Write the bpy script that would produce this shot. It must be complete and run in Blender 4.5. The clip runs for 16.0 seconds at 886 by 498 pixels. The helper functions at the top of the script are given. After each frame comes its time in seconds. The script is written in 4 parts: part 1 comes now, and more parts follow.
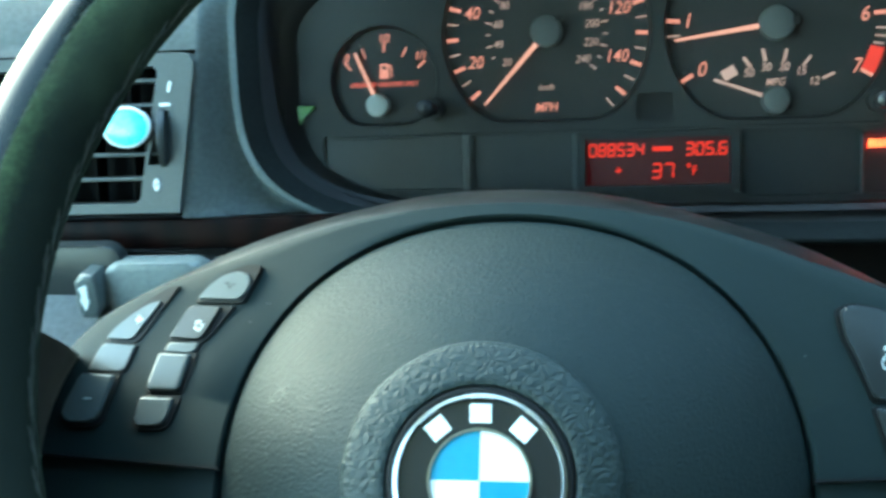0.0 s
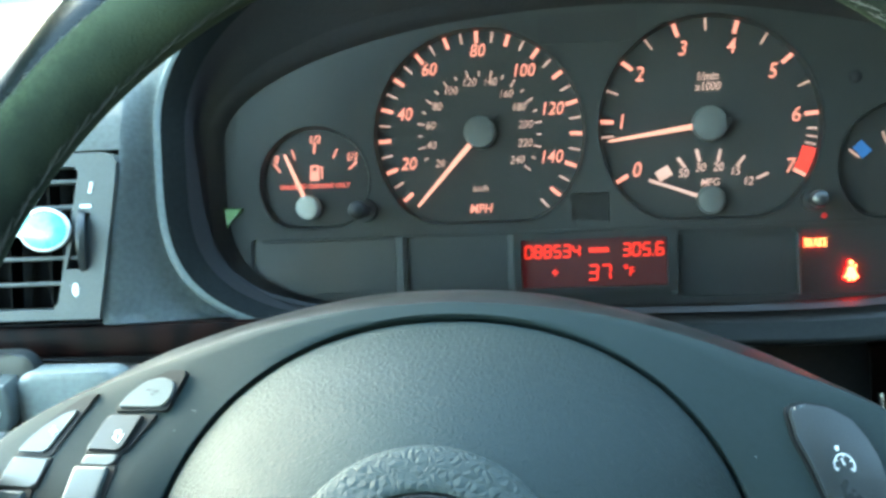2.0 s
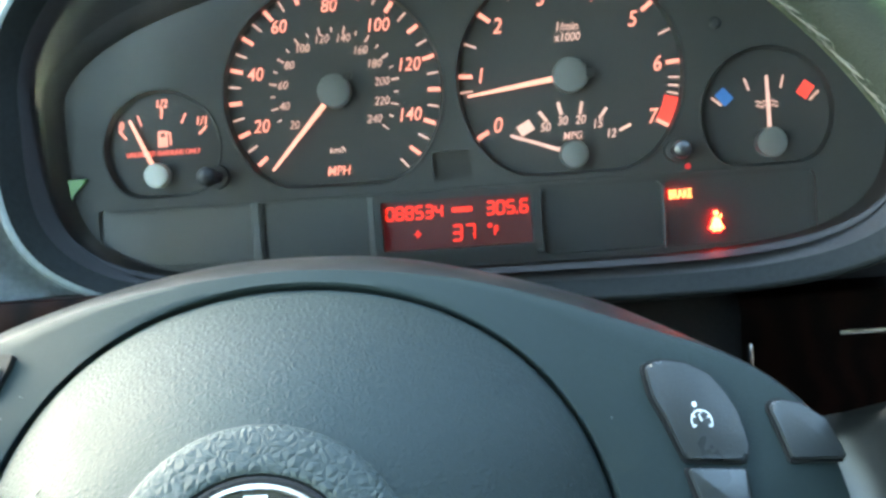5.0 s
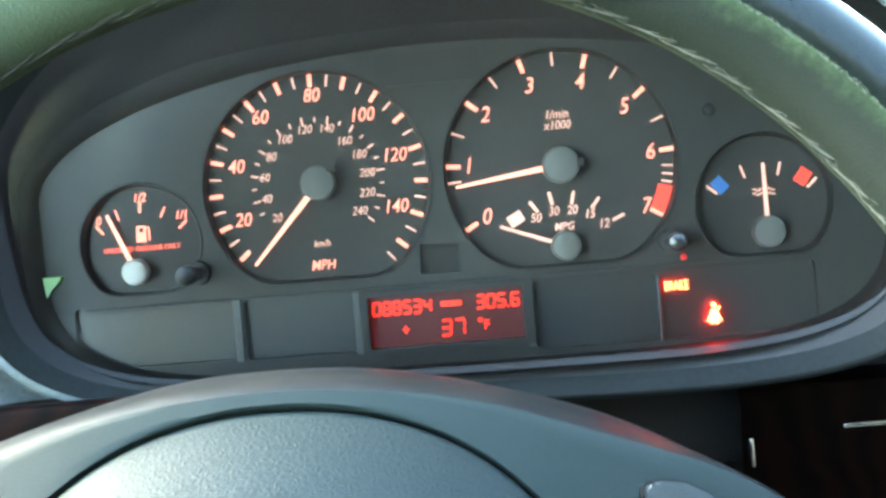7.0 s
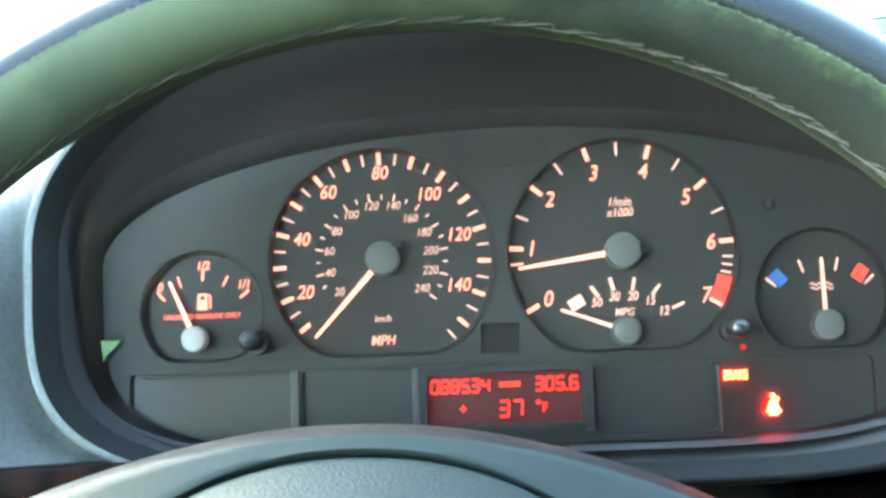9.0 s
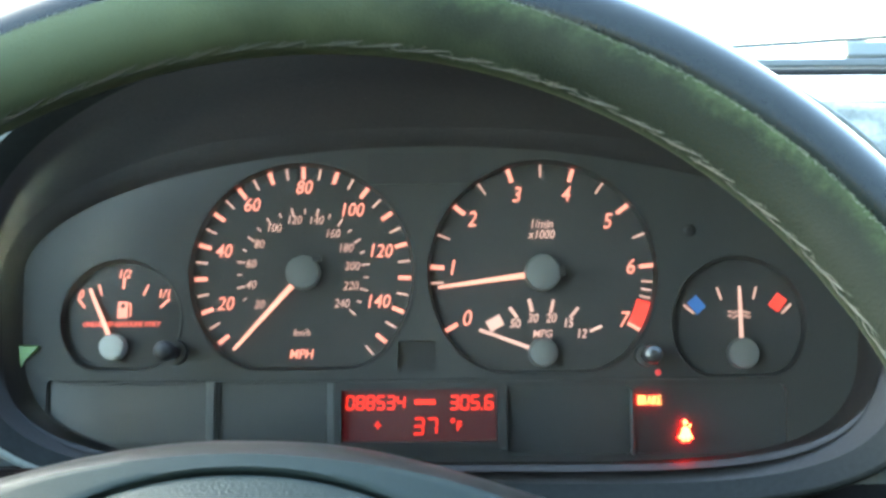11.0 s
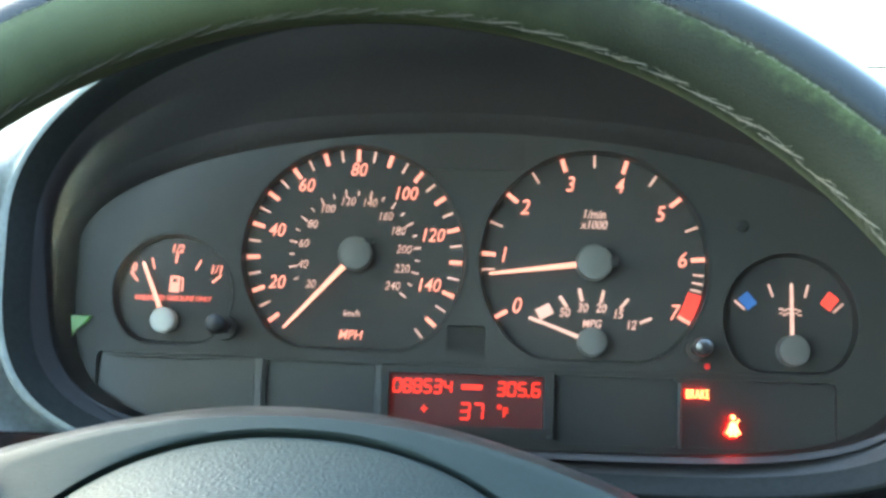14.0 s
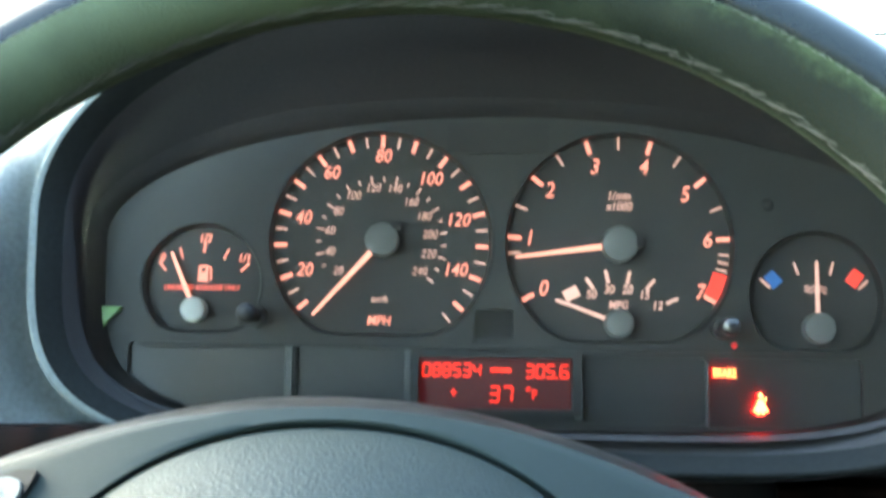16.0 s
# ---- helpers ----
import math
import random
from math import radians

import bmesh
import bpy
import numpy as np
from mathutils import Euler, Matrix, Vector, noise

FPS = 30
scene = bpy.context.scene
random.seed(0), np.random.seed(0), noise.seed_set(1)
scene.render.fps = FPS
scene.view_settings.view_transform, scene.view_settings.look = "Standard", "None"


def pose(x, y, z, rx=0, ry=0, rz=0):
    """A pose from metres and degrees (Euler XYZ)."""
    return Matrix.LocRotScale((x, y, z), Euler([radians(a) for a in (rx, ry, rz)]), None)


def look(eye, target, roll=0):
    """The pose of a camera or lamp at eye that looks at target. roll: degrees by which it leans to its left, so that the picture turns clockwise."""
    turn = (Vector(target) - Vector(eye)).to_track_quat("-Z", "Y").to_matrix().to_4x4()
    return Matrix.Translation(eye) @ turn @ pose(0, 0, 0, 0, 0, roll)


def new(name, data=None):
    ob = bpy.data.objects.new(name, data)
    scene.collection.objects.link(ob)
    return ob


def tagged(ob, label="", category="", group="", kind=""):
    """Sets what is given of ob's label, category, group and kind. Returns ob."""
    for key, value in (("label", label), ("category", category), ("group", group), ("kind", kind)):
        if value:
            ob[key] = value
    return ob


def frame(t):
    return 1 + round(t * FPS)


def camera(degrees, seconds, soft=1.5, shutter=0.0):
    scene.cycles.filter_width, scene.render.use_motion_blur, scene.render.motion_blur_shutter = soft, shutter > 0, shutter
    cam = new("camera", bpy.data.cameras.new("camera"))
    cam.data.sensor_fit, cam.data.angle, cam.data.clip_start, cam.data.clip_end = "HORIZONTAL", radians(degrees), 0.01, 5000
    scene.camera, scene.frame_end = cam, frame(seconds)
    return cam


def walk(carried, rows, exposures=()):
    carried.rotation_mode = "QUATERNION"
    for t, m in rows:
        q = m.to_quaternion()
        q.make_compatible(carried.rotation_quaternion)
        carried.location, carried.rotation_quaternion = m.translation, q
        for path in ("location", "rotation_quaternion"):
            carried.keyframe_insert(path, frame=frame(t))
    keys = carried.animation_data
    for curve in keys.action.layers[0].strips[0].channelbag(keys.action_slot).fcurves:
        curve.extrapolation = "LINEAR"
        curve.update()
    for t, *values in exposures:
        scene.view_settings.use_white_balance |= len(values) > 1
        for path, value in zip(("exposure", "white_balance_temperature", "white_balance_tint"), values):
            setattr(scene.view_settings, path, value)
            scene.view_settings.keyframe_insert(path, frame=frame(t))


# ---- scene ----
GLOW = 0.055
EXPOSURES = [(0, 4.05, 6250, -26), (0.6, 4.1, 6300, -26), (1.2, 4.7, 6650, -19), (2.1, 4.8, 6700, -18), (2.6, 4.7, 6750, -17), (3.1, 5.3, 7200, -8), (3.5, 5.3, 7200, -7), (4.2, 4.9, 7150, -8), (6.4, 5.35, 7100, -8), (7, 5.45, 7080, -9), (8, 5.6, 7050, -10), (8.7, 5.6, 7200, -7), (11, 4.95, 7200, -6), (12.7, 4.9, 7200, -6), (14.2, 5.05, 7200, -6), (16, 5.0, 7200, -6)]
from mathutils.geometry import tessellate_polygon

cam = camera(41.0, 16.0, 3.0, 0.5)
PATH = [
    (0, -0.0065, -0.4816, 1.0037, 67.93, 4.41, 8.63),
    (0.5, -0.0093, -0.4711, 0.9971, 69.64, 3.32, 6.21),
    (1, -0.0106, -0.4692, 0.9976, 72.34, 3.47, 6.01),
    (1.5, -0.0111, -0.4706, 0.9968, 73.41, 3.60, 5.97),
    (2, -0.0124, -0.4706, 0.9938, 73.37, 3.63, 5.03),
    (2.2, -0.0090, -0.4696, 0.9976, 70.94, 3.58, 3.97),
    (2.4, -0.0039, -0.4654, 1.0001, 68.39, 3.74, 2.29),
    (2.6, 0.0005, -0.4601, 0.9990, 71.34, 3.74, 1.05),
    (2.8, 0.0028, -0.4571, 0.9967, 74.67, 3.80, 0.29),
    (3, 0.0034, -0.4557, 0.9943, 76.48, 3.84, 0.07),
    (3.5, 0.0011, -0.4566, 0.9884, 78.64, 3.61, -0.11),
    (4, 0.0008, -0.4575, 0.9800, 77.72, 3.62, -0.09),
    (4.2, 0.0012, -0.4580, 0.9782, 75.80, 3.71, -0.05),
    (6.3, 0.0164, -0.4335, 1.0100, 69.72, 5.18, 1.01),
    (6.5, 0.0157, -0.4311, 1.0101, 71.30, 5.38, 0.71),
    (7, 0.0098, -0.4317, 1.0069, 72.51, 4.90, -0.19),
    (7.5, 0.0066, -0.4319, 0.9981, 73.17, 4.45, -0.76),
    (8, 0.0046, -0.4311, 0.9868, 73.79, 3.59, -1.14),
    (8.5, -0.0162, -0.4353, 0.9764, 78.19, 2.70, -2.07),
    (8.7, -0.0250, -0.4406, 0.9760, 80.31, 2.71, -1.01),
    (10.8, 0.0055, -0.4453, 0.9836, 81.38, 0.48, -0.63),
    (11, 0.0053, -0.4437, 0.9827, 80.71, 0.36, -0.46),
    (11.5, 0.0079, -0.4462, 0.9728, 80.50, -0.25, 0.36),
    (12, 0.0059, -0.4461, 0.9702, 81.09, -0.71, 0.57),
    (12.5, -0.0029, -0.4453, 0.9730, 80.97, -1.11, -0.06),
    (13, 0.0013, -0.4463, 0.9687, 81.66, -1.30, 0.90),
    (13.5, -0.0009, -0.4466, 0.9656, 82.12, -1.45, 1.07),
    (14, -0.0054, -0.4472, 0.9662, 82.12, -1.61, 0.98),
    (14.5, -0.0087, -0.4461, 0.9739, 83.57, -1.50, 1.07),
    (15, -0.0162, -0.4455, 0.9839, 82.69, -1.38, 0.63),
    (15.5, -0.0188, -0.4465, 0.9861, 81.88, -0.90, 0.77),
    (16, -0.0142, -0.4489, 0.9721, 80.65, -0.49, 0.98),
]
walk(cam, [(t, pose(x, y, z, rx, ry, rz)) for t, x, y, z, rx, ry, rz in PATH], EXPOSURES)

# The dashboard leans back: BASE carries the dial plane (x right, y into the dash, z up the dials) into the world.
BASE = pose(0, 0, 0.9, -16)
# The steering wheel: u right, v up its plane, h towards the driver.
WHEEL = Matrix(((1, 0, 0, -0.0261), (0, math.sin(0.3709), -math.cos(0.3709), -0.1841), (0, math.cos(0.3709), math.sin(0.3709), -0.0886), (0, 0, 0, 1)))

# ---- light ----
world = bpy.data.worlds.new("sky")
scene.world = world
world.use_nodes = True
wn = world.node_tree
sky = wn.nodes.new("ShaderNodeTexSky")
sky.sky_type, sky.sun_disc = "NISHITA", False
sky.sun_elevation, sky.sun_rotation = radians(33), radians(-60)
sky.dust_density, sky.ozone_density = 1.2, 0.9
wn.links.new(sky.outputs[0], wn.nodes["Background"].inputs[0])
wn.nodes["Background"].inputs[1].default_value = 0.18
sun = new("sun", bpy.data.lights.new("sun", "SUN"))
sun.data.energy, sun.data.angle, sun.data.color = 0.27, radians(60), (1.0, 0.99, 0.97)
sun.matrix_world = look((-4.5, 2.6, 4.3), (0, 0, 0.9))


# ---- materials ----
def material(name, color, rough=0.5, metal=0.0, grain=0.0, scale=400.0, vary=0.25, big=14.0, emit=None, power=0.0, spec=0.5, coat=0.0, fuzz=0.0):
    """Principled surface whose colour varies at two scales, with a fine bump."""
    m = bpy.data.materials.new(name)
    m.use_nodes = True
    n, l = m.node_tree.nodes, m.node_tree.links
    b = n["Principled BSDF"]
    b.inputs["Metallic"].default_value = metal
    b.inputs["Specular IOR Level"].default_value = spec
    b.inputs["Coat Weight"].default_value = coat
    b.inputs["Coat Roughness"].default_value = 0.12
    b.inputs["Sheen Weight"].default_value = fuzz
    co = n.new("ShaderNodeTexCoord")
    fine, broad = n.new("ShaderNodeTexNoise"), n.new("ShaderNodeTexNoise")
    fine.inputs["Scale"].default_value, broad.inputs["Scale"].default_value = scale, big
    fine.inputs["Detail"].default_value, broad.inputs["Detail"].default_value = 3, 5
    for t in (fine, broad):
        l.new(co.outputs["Object"], t.inputs["Vector"])
    add = n.new("ShaderNodeMath")
    l.new(fine.outputs["Fac"], add.inputs[0])
    l.new(broad.outputs["Fac"], add.inputs[1])
    ramp = n.new("ShaderNodeMapRange")
    ramp.inputs["From Min"].default_value, ramp.inputs["From Max"].default_value = 0.6, 1.4
    ramp.inputs["To Min"].default_value, ramp.inputs["To Max"].default_value = 1 - vary, 1 + vary
    l.new(add.outputs[0], ramp.inputs["Value"])
    mul = n.new("ShaderNodeVectorMath")
    mul.operation = "SCALE"
    mul.inputs[0].default_value = color
    l.new(ramp.outputs[0], mul.inputs["Scale"])
    l.new(mul.outputs[0], b.inputs["Base Color"])
    rr = n.new("ShaderNodeMapRange")
    rr.inputs["From Min"].default_value, rr.inputs["From Max"].default_value = 0.3, 0.7
    rr.inputs["To Min"].default_value, rr.inputs["To Max"].default_value = max(rough - 0.08, 0.02), min(rough + 0.08, 1)
    l.new(broad.outputs["Fac"], rr.inputs["Value"])
    l.new(rr.outputs[0], b.inputs["Roughness"])
    if grain:
        bump = n.new("ShaderNodeBump")
        bump.inputs["Strength"].default_value, bump.inputs["Distance"].default_value = grain, 0.0006
        l.new(fine.outputs["Fac"], bump.inputs["Height"])
        l.new(bump.outputs[0], b.inputs["Normal"])
    if emit:
        b.inputs["Emission Color"].default_value = (*emit, 1)
        b.inputs["Emission Strength"].default_value = power
    return m


def leather(name, color, rough, cell, depth, vary=0.3):
    """Pebbled hide or moulded hide grain: cells of the given size, with worn patches."""
    m = material(name, color, rough, 0, 0.0, 500, vary, 22)
    n, l = m.node_tree.nodes, m.node_tree.links
    co, b = n["Texture Coordinate"], n["Principled BSDF"]
    vor = n.new("ShaderNodeTexVoronoi")
    vor.inputs["Scale"].default_value = cell
    vor.feature = "DISTANCE_TO_EDGE"
    noi = n.new("ShaderNodeTexNoise")
    noi.inputs["Scale"].default_value = cell * 0.6
    mix = n.new("ShaderNodeVectorMath")
    mix.operation = "MULTIPLY_ADD"
    mix.inputs[1].default_value = (0.004, 0.004, 0.004)
    l.new(co.outputs["Object"], noi.inputs["Vector"])
    l.new(noi.outputs["Color"], mix.inputs[0])
    l.new(co.outputs["Object"], mix.inputs[2])
    l.new(mix.outputs[0], vor.inputs["Vector"])
    bump = n.new("ShaderNodeBump")
    bump.inputs["Strength"].default_value, bump.inputs["Distance"].default_value = depth, 0.0008
    l.new(vor.outputs["Distance"], bump.inputs["Height"])
    l.new(bump.outputs[0], b.inputs["Normal"])
    return m


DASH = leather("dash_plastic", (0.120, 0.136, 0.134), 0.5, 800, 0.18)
# Darker plastic, taken down further for shade on the hood's edge.
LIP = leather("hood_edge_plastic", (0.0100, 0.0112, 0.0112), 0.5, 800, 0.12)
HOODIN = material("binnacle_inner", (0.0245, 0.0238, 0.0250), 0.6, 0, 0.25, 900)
PLATE = material("cluster_plate", (0.0142, 0.0150, 0.0150), 0.6, 0, 0.15, 1200, 0.12)
DIAL = material("dial_black", (0.0195, 0.0190, 0.0190), 0.65, 0, 0.1, 1500, 0.12)
WELL = material("dial_well", (0.0105, 0.0105, 0.011), 0.6, 0, 0.1, 900)
PANEL = material("smoked_panel", (0.0155, 0.0172, 0.0180), 0.45, 0, 0.05, 900, 0.12)
CAP = material("needle_cap", (0.09, 0.096, 0.096), 0.6, 0, 0.05, 900, 0.08)
CAPLIT = material("needle_cap_pale", (0.5, 0.52, 0.5), 0.55, 0, 0.05, 900, 0.08)
MARK = material("backlit_marking", (0.22, 0.10, 0.08), 0.6, emit=(1.0, 0.31, 0.26), power=GLOW, vary=0.05)
MARKW = material("printed_white", (0.3, 0.23, 0.21), 0.6, emit=(1.0, 0.50, 0.45), power=GLOW * 0.55, vary=0.05)
NEEDLE = material("needle_orange", (0.4, 0.2, 0.16), 0.5, emit=(1.0, 0.37, 0.30), power=GLOW, vary=0.05)
REDMARK = material("printed_red", (0.75, 0.04, 0.03), 0.6, emit=(1.0, 0.05, 0.04), power=GLOW * 0.6, vary=0.05)
BLUEMARK = material("printed_blue", (0.04, 0.13, 0.36), 0.6, emit=(0.05, 0.2, 0.7), power=GLOW * 0.13, vary=0.05)
REDPRINT = material("red_caption", (0.6, 0.12, 0.1), 0.6, emit=(1.0, 0.14, 0.1), power=GLOW * 0.6, vary=0.05)
LCD = material("display_red", (0.015, 0.006, 0.006), 0.45, emit=(1.0, 0.012, 0.012), power=0.0015, vary=0.3, big=60)
DIGIT = material("display_digit", (0.5, 0.02, 0.01), 0.4, emit=(1.0, 0.03, 0.02), power=GLOW * 1.1, vary=0.02)
LAMP = material("warning_lamp", (0.6, 0.1, 0.03), 0.4, emit=(1.0, 0.003, 0.006), power=GLOW * 22, vary=0.02)
LAMPCORE = material("warning_lamp_core", (0.6, 0.4, 0.1), 0.4, emit=(1.0, 0.62, 0.22), power=GLOW * 2.6, vary=0.02)
LAMPRED = material("red_glow", (0.3, 0.02, 0.02), 0.4, emit=(1.0, 0.02, 0.02), power=GLOW * 0.25, vary=0.02)
KNOB = material("knob_gloss", (0.008, 0.008, 0.009), 0.3, 0, 0.0, 900, 0.1, coat=0.15)
RUBBER = material("black_rubber", (0.007, 0.007, 0.0075), 0.6, 0, 0.2, 900, spec=0.2)
HUB = leather("hub_plastic", (0.0160, 0.0232, 0.0236), 0.5, 900, 0.14, 0.08)
SHELL = leather("satin_black_shell", (0.007, 0.008, 0.0085), 0.38, 900, 0.04, 0.1)
PAD = leather("airbag_cover", (0.0155, 0.0222, 0.0226), 0.5, 520, 0.45, 0.1)
PADRING = leather("airbag_ring", (0.0175, 0.025, 0.025), 0.5, 380, 1.0, 0.12)
PADRING.node_tree.nodes["Principled BSDF"].inputs["Specular IOR Level"].default_value = 0.25
# Green in the base stands in for green light reflected on black leather.
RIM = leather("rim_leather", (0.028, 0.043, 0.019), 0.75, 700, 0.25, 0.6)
RIMBACK = leather("rim_outer_leather", (0.005, 0.0070, 0.0062), 0.17, 900, 0.03)
RIMSEAM = material("rim_seam_thread", (0.06, 0.070, 0.060), 0.8, 0, 0.3, 2500)
THREAD = material("stitching", (0.052, 0.052, 0.044), 0.85, 0, 0.3, 2500)
BUTTON = material("button_plastic", (0.068, 0.080, 0.081), 0.33, 0, 0.15, 1500, 0.12)
BUTTOND = material("button_dark", (0.020, 0.023, 0.024), 0.35, 0, 0.15, 1500, 0.12)
ICON = material("icon_white", (0.7, 0.72, 0.72), 0.5, vary=0.05)
CHROME = material("chrome", (0.75, 0.76, 0.78), 0.15, 1.0, vary=0.05)
WHITE = material("emblem_white", (0.8, 0.82, 0.82), 0.25, vary=0.04, coat=1.0)
BLUE = material("emblem_blue", (0.045, 0.23, 0.36), 0.25, vary=0.08, coat=1.0)
ENAMEL = material("emblem_black", (0.012, 0.013, 0.015), 0.2, vary=0.1, coat=1.0)
CYAN = material("vent_disc_cyan", (0.16, 0.62, 0.6), 0.25, vary=0.5, big=90, coat=1.0)
VENT = material("vent_plastic", (0.036, 0.042, 0.042), 0.5, 0, 0.2, 1200)
# Nearly black to stand in for the shade deep in the vent.
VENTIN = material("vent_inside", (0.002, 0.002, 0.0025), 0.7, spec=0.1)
PIT = material("window_black", (0.005, 0.005, 0.006), 0.3, 0, 0.0, 900, 0.1)
KNEE = leather("knee_plastic", (0.16, 0.17, 0.175), 0.5, 700, 0.4)
# Dark dash vinyl with its base raised to stand in for reflected sky.
DASHLIT = leather("dash_skylit_vinyl", (0.28, 0.32, 0.33), 0.3, 500, 0.12)
CLOTH = material("cabin_lining", (0.55, 0.54, 0.48), 0.9, 0, 0.4, 700)
LINING = material("door_lining_dark", (0.035, 0.034, 0.033), 0.8, 0, 0.4, 700)
CARPET = material("carpet", (0.03, 0.03, 0.032), 0.95, 0, 0.5, 600)
PAINT = material("bonnet_paint", (0.6, 0.62, 0.6), 0.3, 0.3, vary=0.1, coat=1.0)
GROUND = material("grass_ground", (0.07, 0.1, 0.04), 0.95, 0, 0.5, 30, 0.4, 2)
GREENGLINT = material("green_reflection", (0.10, 0.25, 0.035), 0.35, vary=0.2)
BAR = material("divider_grey", (0.0540, 0.0590, 0.0605), 0.5, 0, 0.1, 1200, 0.1)


HUB.node_tree.nodes["Principled BSDF"].inputs["Specular IOR Level"].default_value = 0.10
PAD.node_tree.nodes["Principled BSDF"].inputs["Specular IOR Level"].default_value = 0.13
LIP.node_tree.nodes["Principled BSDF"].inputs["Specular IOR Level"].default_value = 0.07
HOODIN.node_tree.nodes["Principled BSDF"].inputs["Specular IOR Level"].default_value = 0.2
nap = RIM.node_tree.nodes["Principled BSDF"]
nap.inputs["Specular IOR Level"].default_value = 0.12


def worn_grip(m, at, size, lit_tone):
    """Paints light on the leather as a paler patch round a point, with a ragged border."""
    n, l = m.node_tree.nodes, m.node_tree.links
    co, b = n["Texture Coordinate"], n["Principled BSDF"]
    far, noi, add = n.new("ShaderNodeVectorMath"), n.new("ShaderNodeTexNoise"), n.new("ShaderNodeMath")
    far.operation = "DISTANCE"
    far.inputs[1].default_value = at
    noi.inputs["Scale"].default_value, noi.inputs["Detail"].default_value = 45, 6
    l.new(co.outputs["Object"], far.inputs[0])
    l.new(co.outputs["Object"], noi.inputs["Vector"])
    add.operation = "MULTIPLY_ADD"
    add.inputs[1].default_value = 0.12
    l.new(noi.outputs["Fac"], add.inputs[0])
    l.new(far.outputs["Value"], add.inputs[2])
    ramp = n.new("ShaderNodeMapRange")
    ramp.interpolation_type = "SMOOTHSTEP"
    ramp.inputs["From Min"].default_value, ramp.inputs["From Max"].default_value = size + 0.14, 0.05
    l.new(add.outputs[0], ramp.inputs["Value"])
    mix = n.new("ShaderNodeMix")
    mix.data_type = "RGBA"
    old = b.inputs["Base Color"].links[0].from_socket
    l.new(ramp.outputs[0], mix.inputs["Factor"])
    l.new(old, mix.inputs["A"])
    mix.inputs["B"].default_value = lit_tone
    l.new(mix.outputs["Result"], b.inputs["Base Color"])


def worn_band(m, axis, r0, r1, shade_tone):
    """Paints shade on the inner side of the rim as darker leather, with a mottled change."""
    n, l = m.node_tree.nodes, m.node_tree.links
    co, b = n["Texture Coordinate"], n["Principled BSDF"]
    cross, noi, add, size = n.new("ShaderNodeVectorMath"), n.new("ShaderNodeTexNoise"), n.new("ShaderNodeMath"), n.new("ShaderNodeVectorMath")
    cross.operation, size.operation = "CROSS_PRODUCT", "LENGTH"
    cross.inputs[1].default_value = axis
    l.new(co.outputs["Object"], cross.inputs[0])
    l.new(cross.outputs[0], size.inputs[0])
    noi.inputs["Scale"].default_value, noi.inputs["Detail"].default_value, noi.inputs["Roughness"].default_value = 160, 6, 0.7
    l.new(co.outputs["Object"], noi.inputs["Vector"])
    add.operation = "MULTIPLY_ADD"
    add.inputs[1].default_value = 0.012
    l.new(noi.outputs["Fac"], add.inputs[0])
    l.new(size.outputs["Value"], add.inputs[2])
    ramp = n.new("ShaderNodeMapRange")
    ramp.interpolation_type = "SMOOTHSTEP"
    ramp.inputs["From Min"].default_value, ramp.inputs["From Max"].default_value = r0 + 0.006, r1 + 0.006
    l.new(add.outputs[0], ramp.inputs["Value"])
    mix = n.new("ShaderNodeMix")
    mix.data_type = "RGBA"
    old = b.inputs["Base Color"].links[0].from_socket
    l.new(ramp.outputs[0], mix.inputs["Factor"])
    mix.inputs["A"].default_value = shade_tone
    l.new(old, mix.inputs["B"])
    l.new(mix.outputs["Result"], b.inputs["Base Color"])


# Inner side coloured dark for shade; the lit outer side keeps the base colour.
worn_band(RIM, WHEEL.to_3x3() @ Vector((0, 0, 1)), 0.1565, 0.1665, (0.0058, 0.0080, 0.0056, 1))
# Paler colour stands in for light on the rim's upper left.
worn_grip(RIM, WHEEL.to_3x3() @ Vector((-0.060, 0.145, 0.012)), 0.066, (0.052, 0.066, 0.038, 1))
nap.inputs["Sheen Weight"].default_value, nap.inputs["Sheen Roughness"].default_value = 0.02, 0.4
# Sheen tinted with the same reflected green.
nap.inputs["Sheen Tint"].default_value = (0.65, 1.0, 0.42, 1)
RIMBACK.node_tree.nodes["Principled BSDF"].inputs["Specular IOR Level"].default_value = 0.18
RIMBACK.node_tree.nodes["Principled BSDF"].inputs["Coat Weight"].default_value = 0.0
RIMBACK.node_tree.nodes["Principled BSDF"].inputs["Coat Roughness"].default_value = 0.18


def wood_material():
    m = material("burr_walnut", (0.05, 0.018, 0.009), 0.45, 0, 0, 300, 0.3, 20, spec=0.08)
    n, l = m.node_tree.nodes, m.node_tree.links
    wave = n.new("ShaderNodeTexWave")
    wave.inputs["Scale"].default_value, wave.inputs["Distortion"].default_value = 18, 14
    wave.inputs["Detail"].default_value = 4
    ramp = n.new("ShaderNodeValToRGB")
    ramp.color_ramp.elements[0].color = (0.002, 0.0009, 0.0008, 1)
    ramp.color_ramp.elements[1].color = (0.009, 0.003, 0.002, 1)
    l.new(n["Texture Coordinate"].outputs["Object"], wave.inputs["Vector"])
    l.new(wave.outputs["Fac"], ramp.inputs[0])
    l.new(ramp.outputs[0], n["Principled BSDF"].inputs["Base Color"])
    return m


WOOD = wood_material()


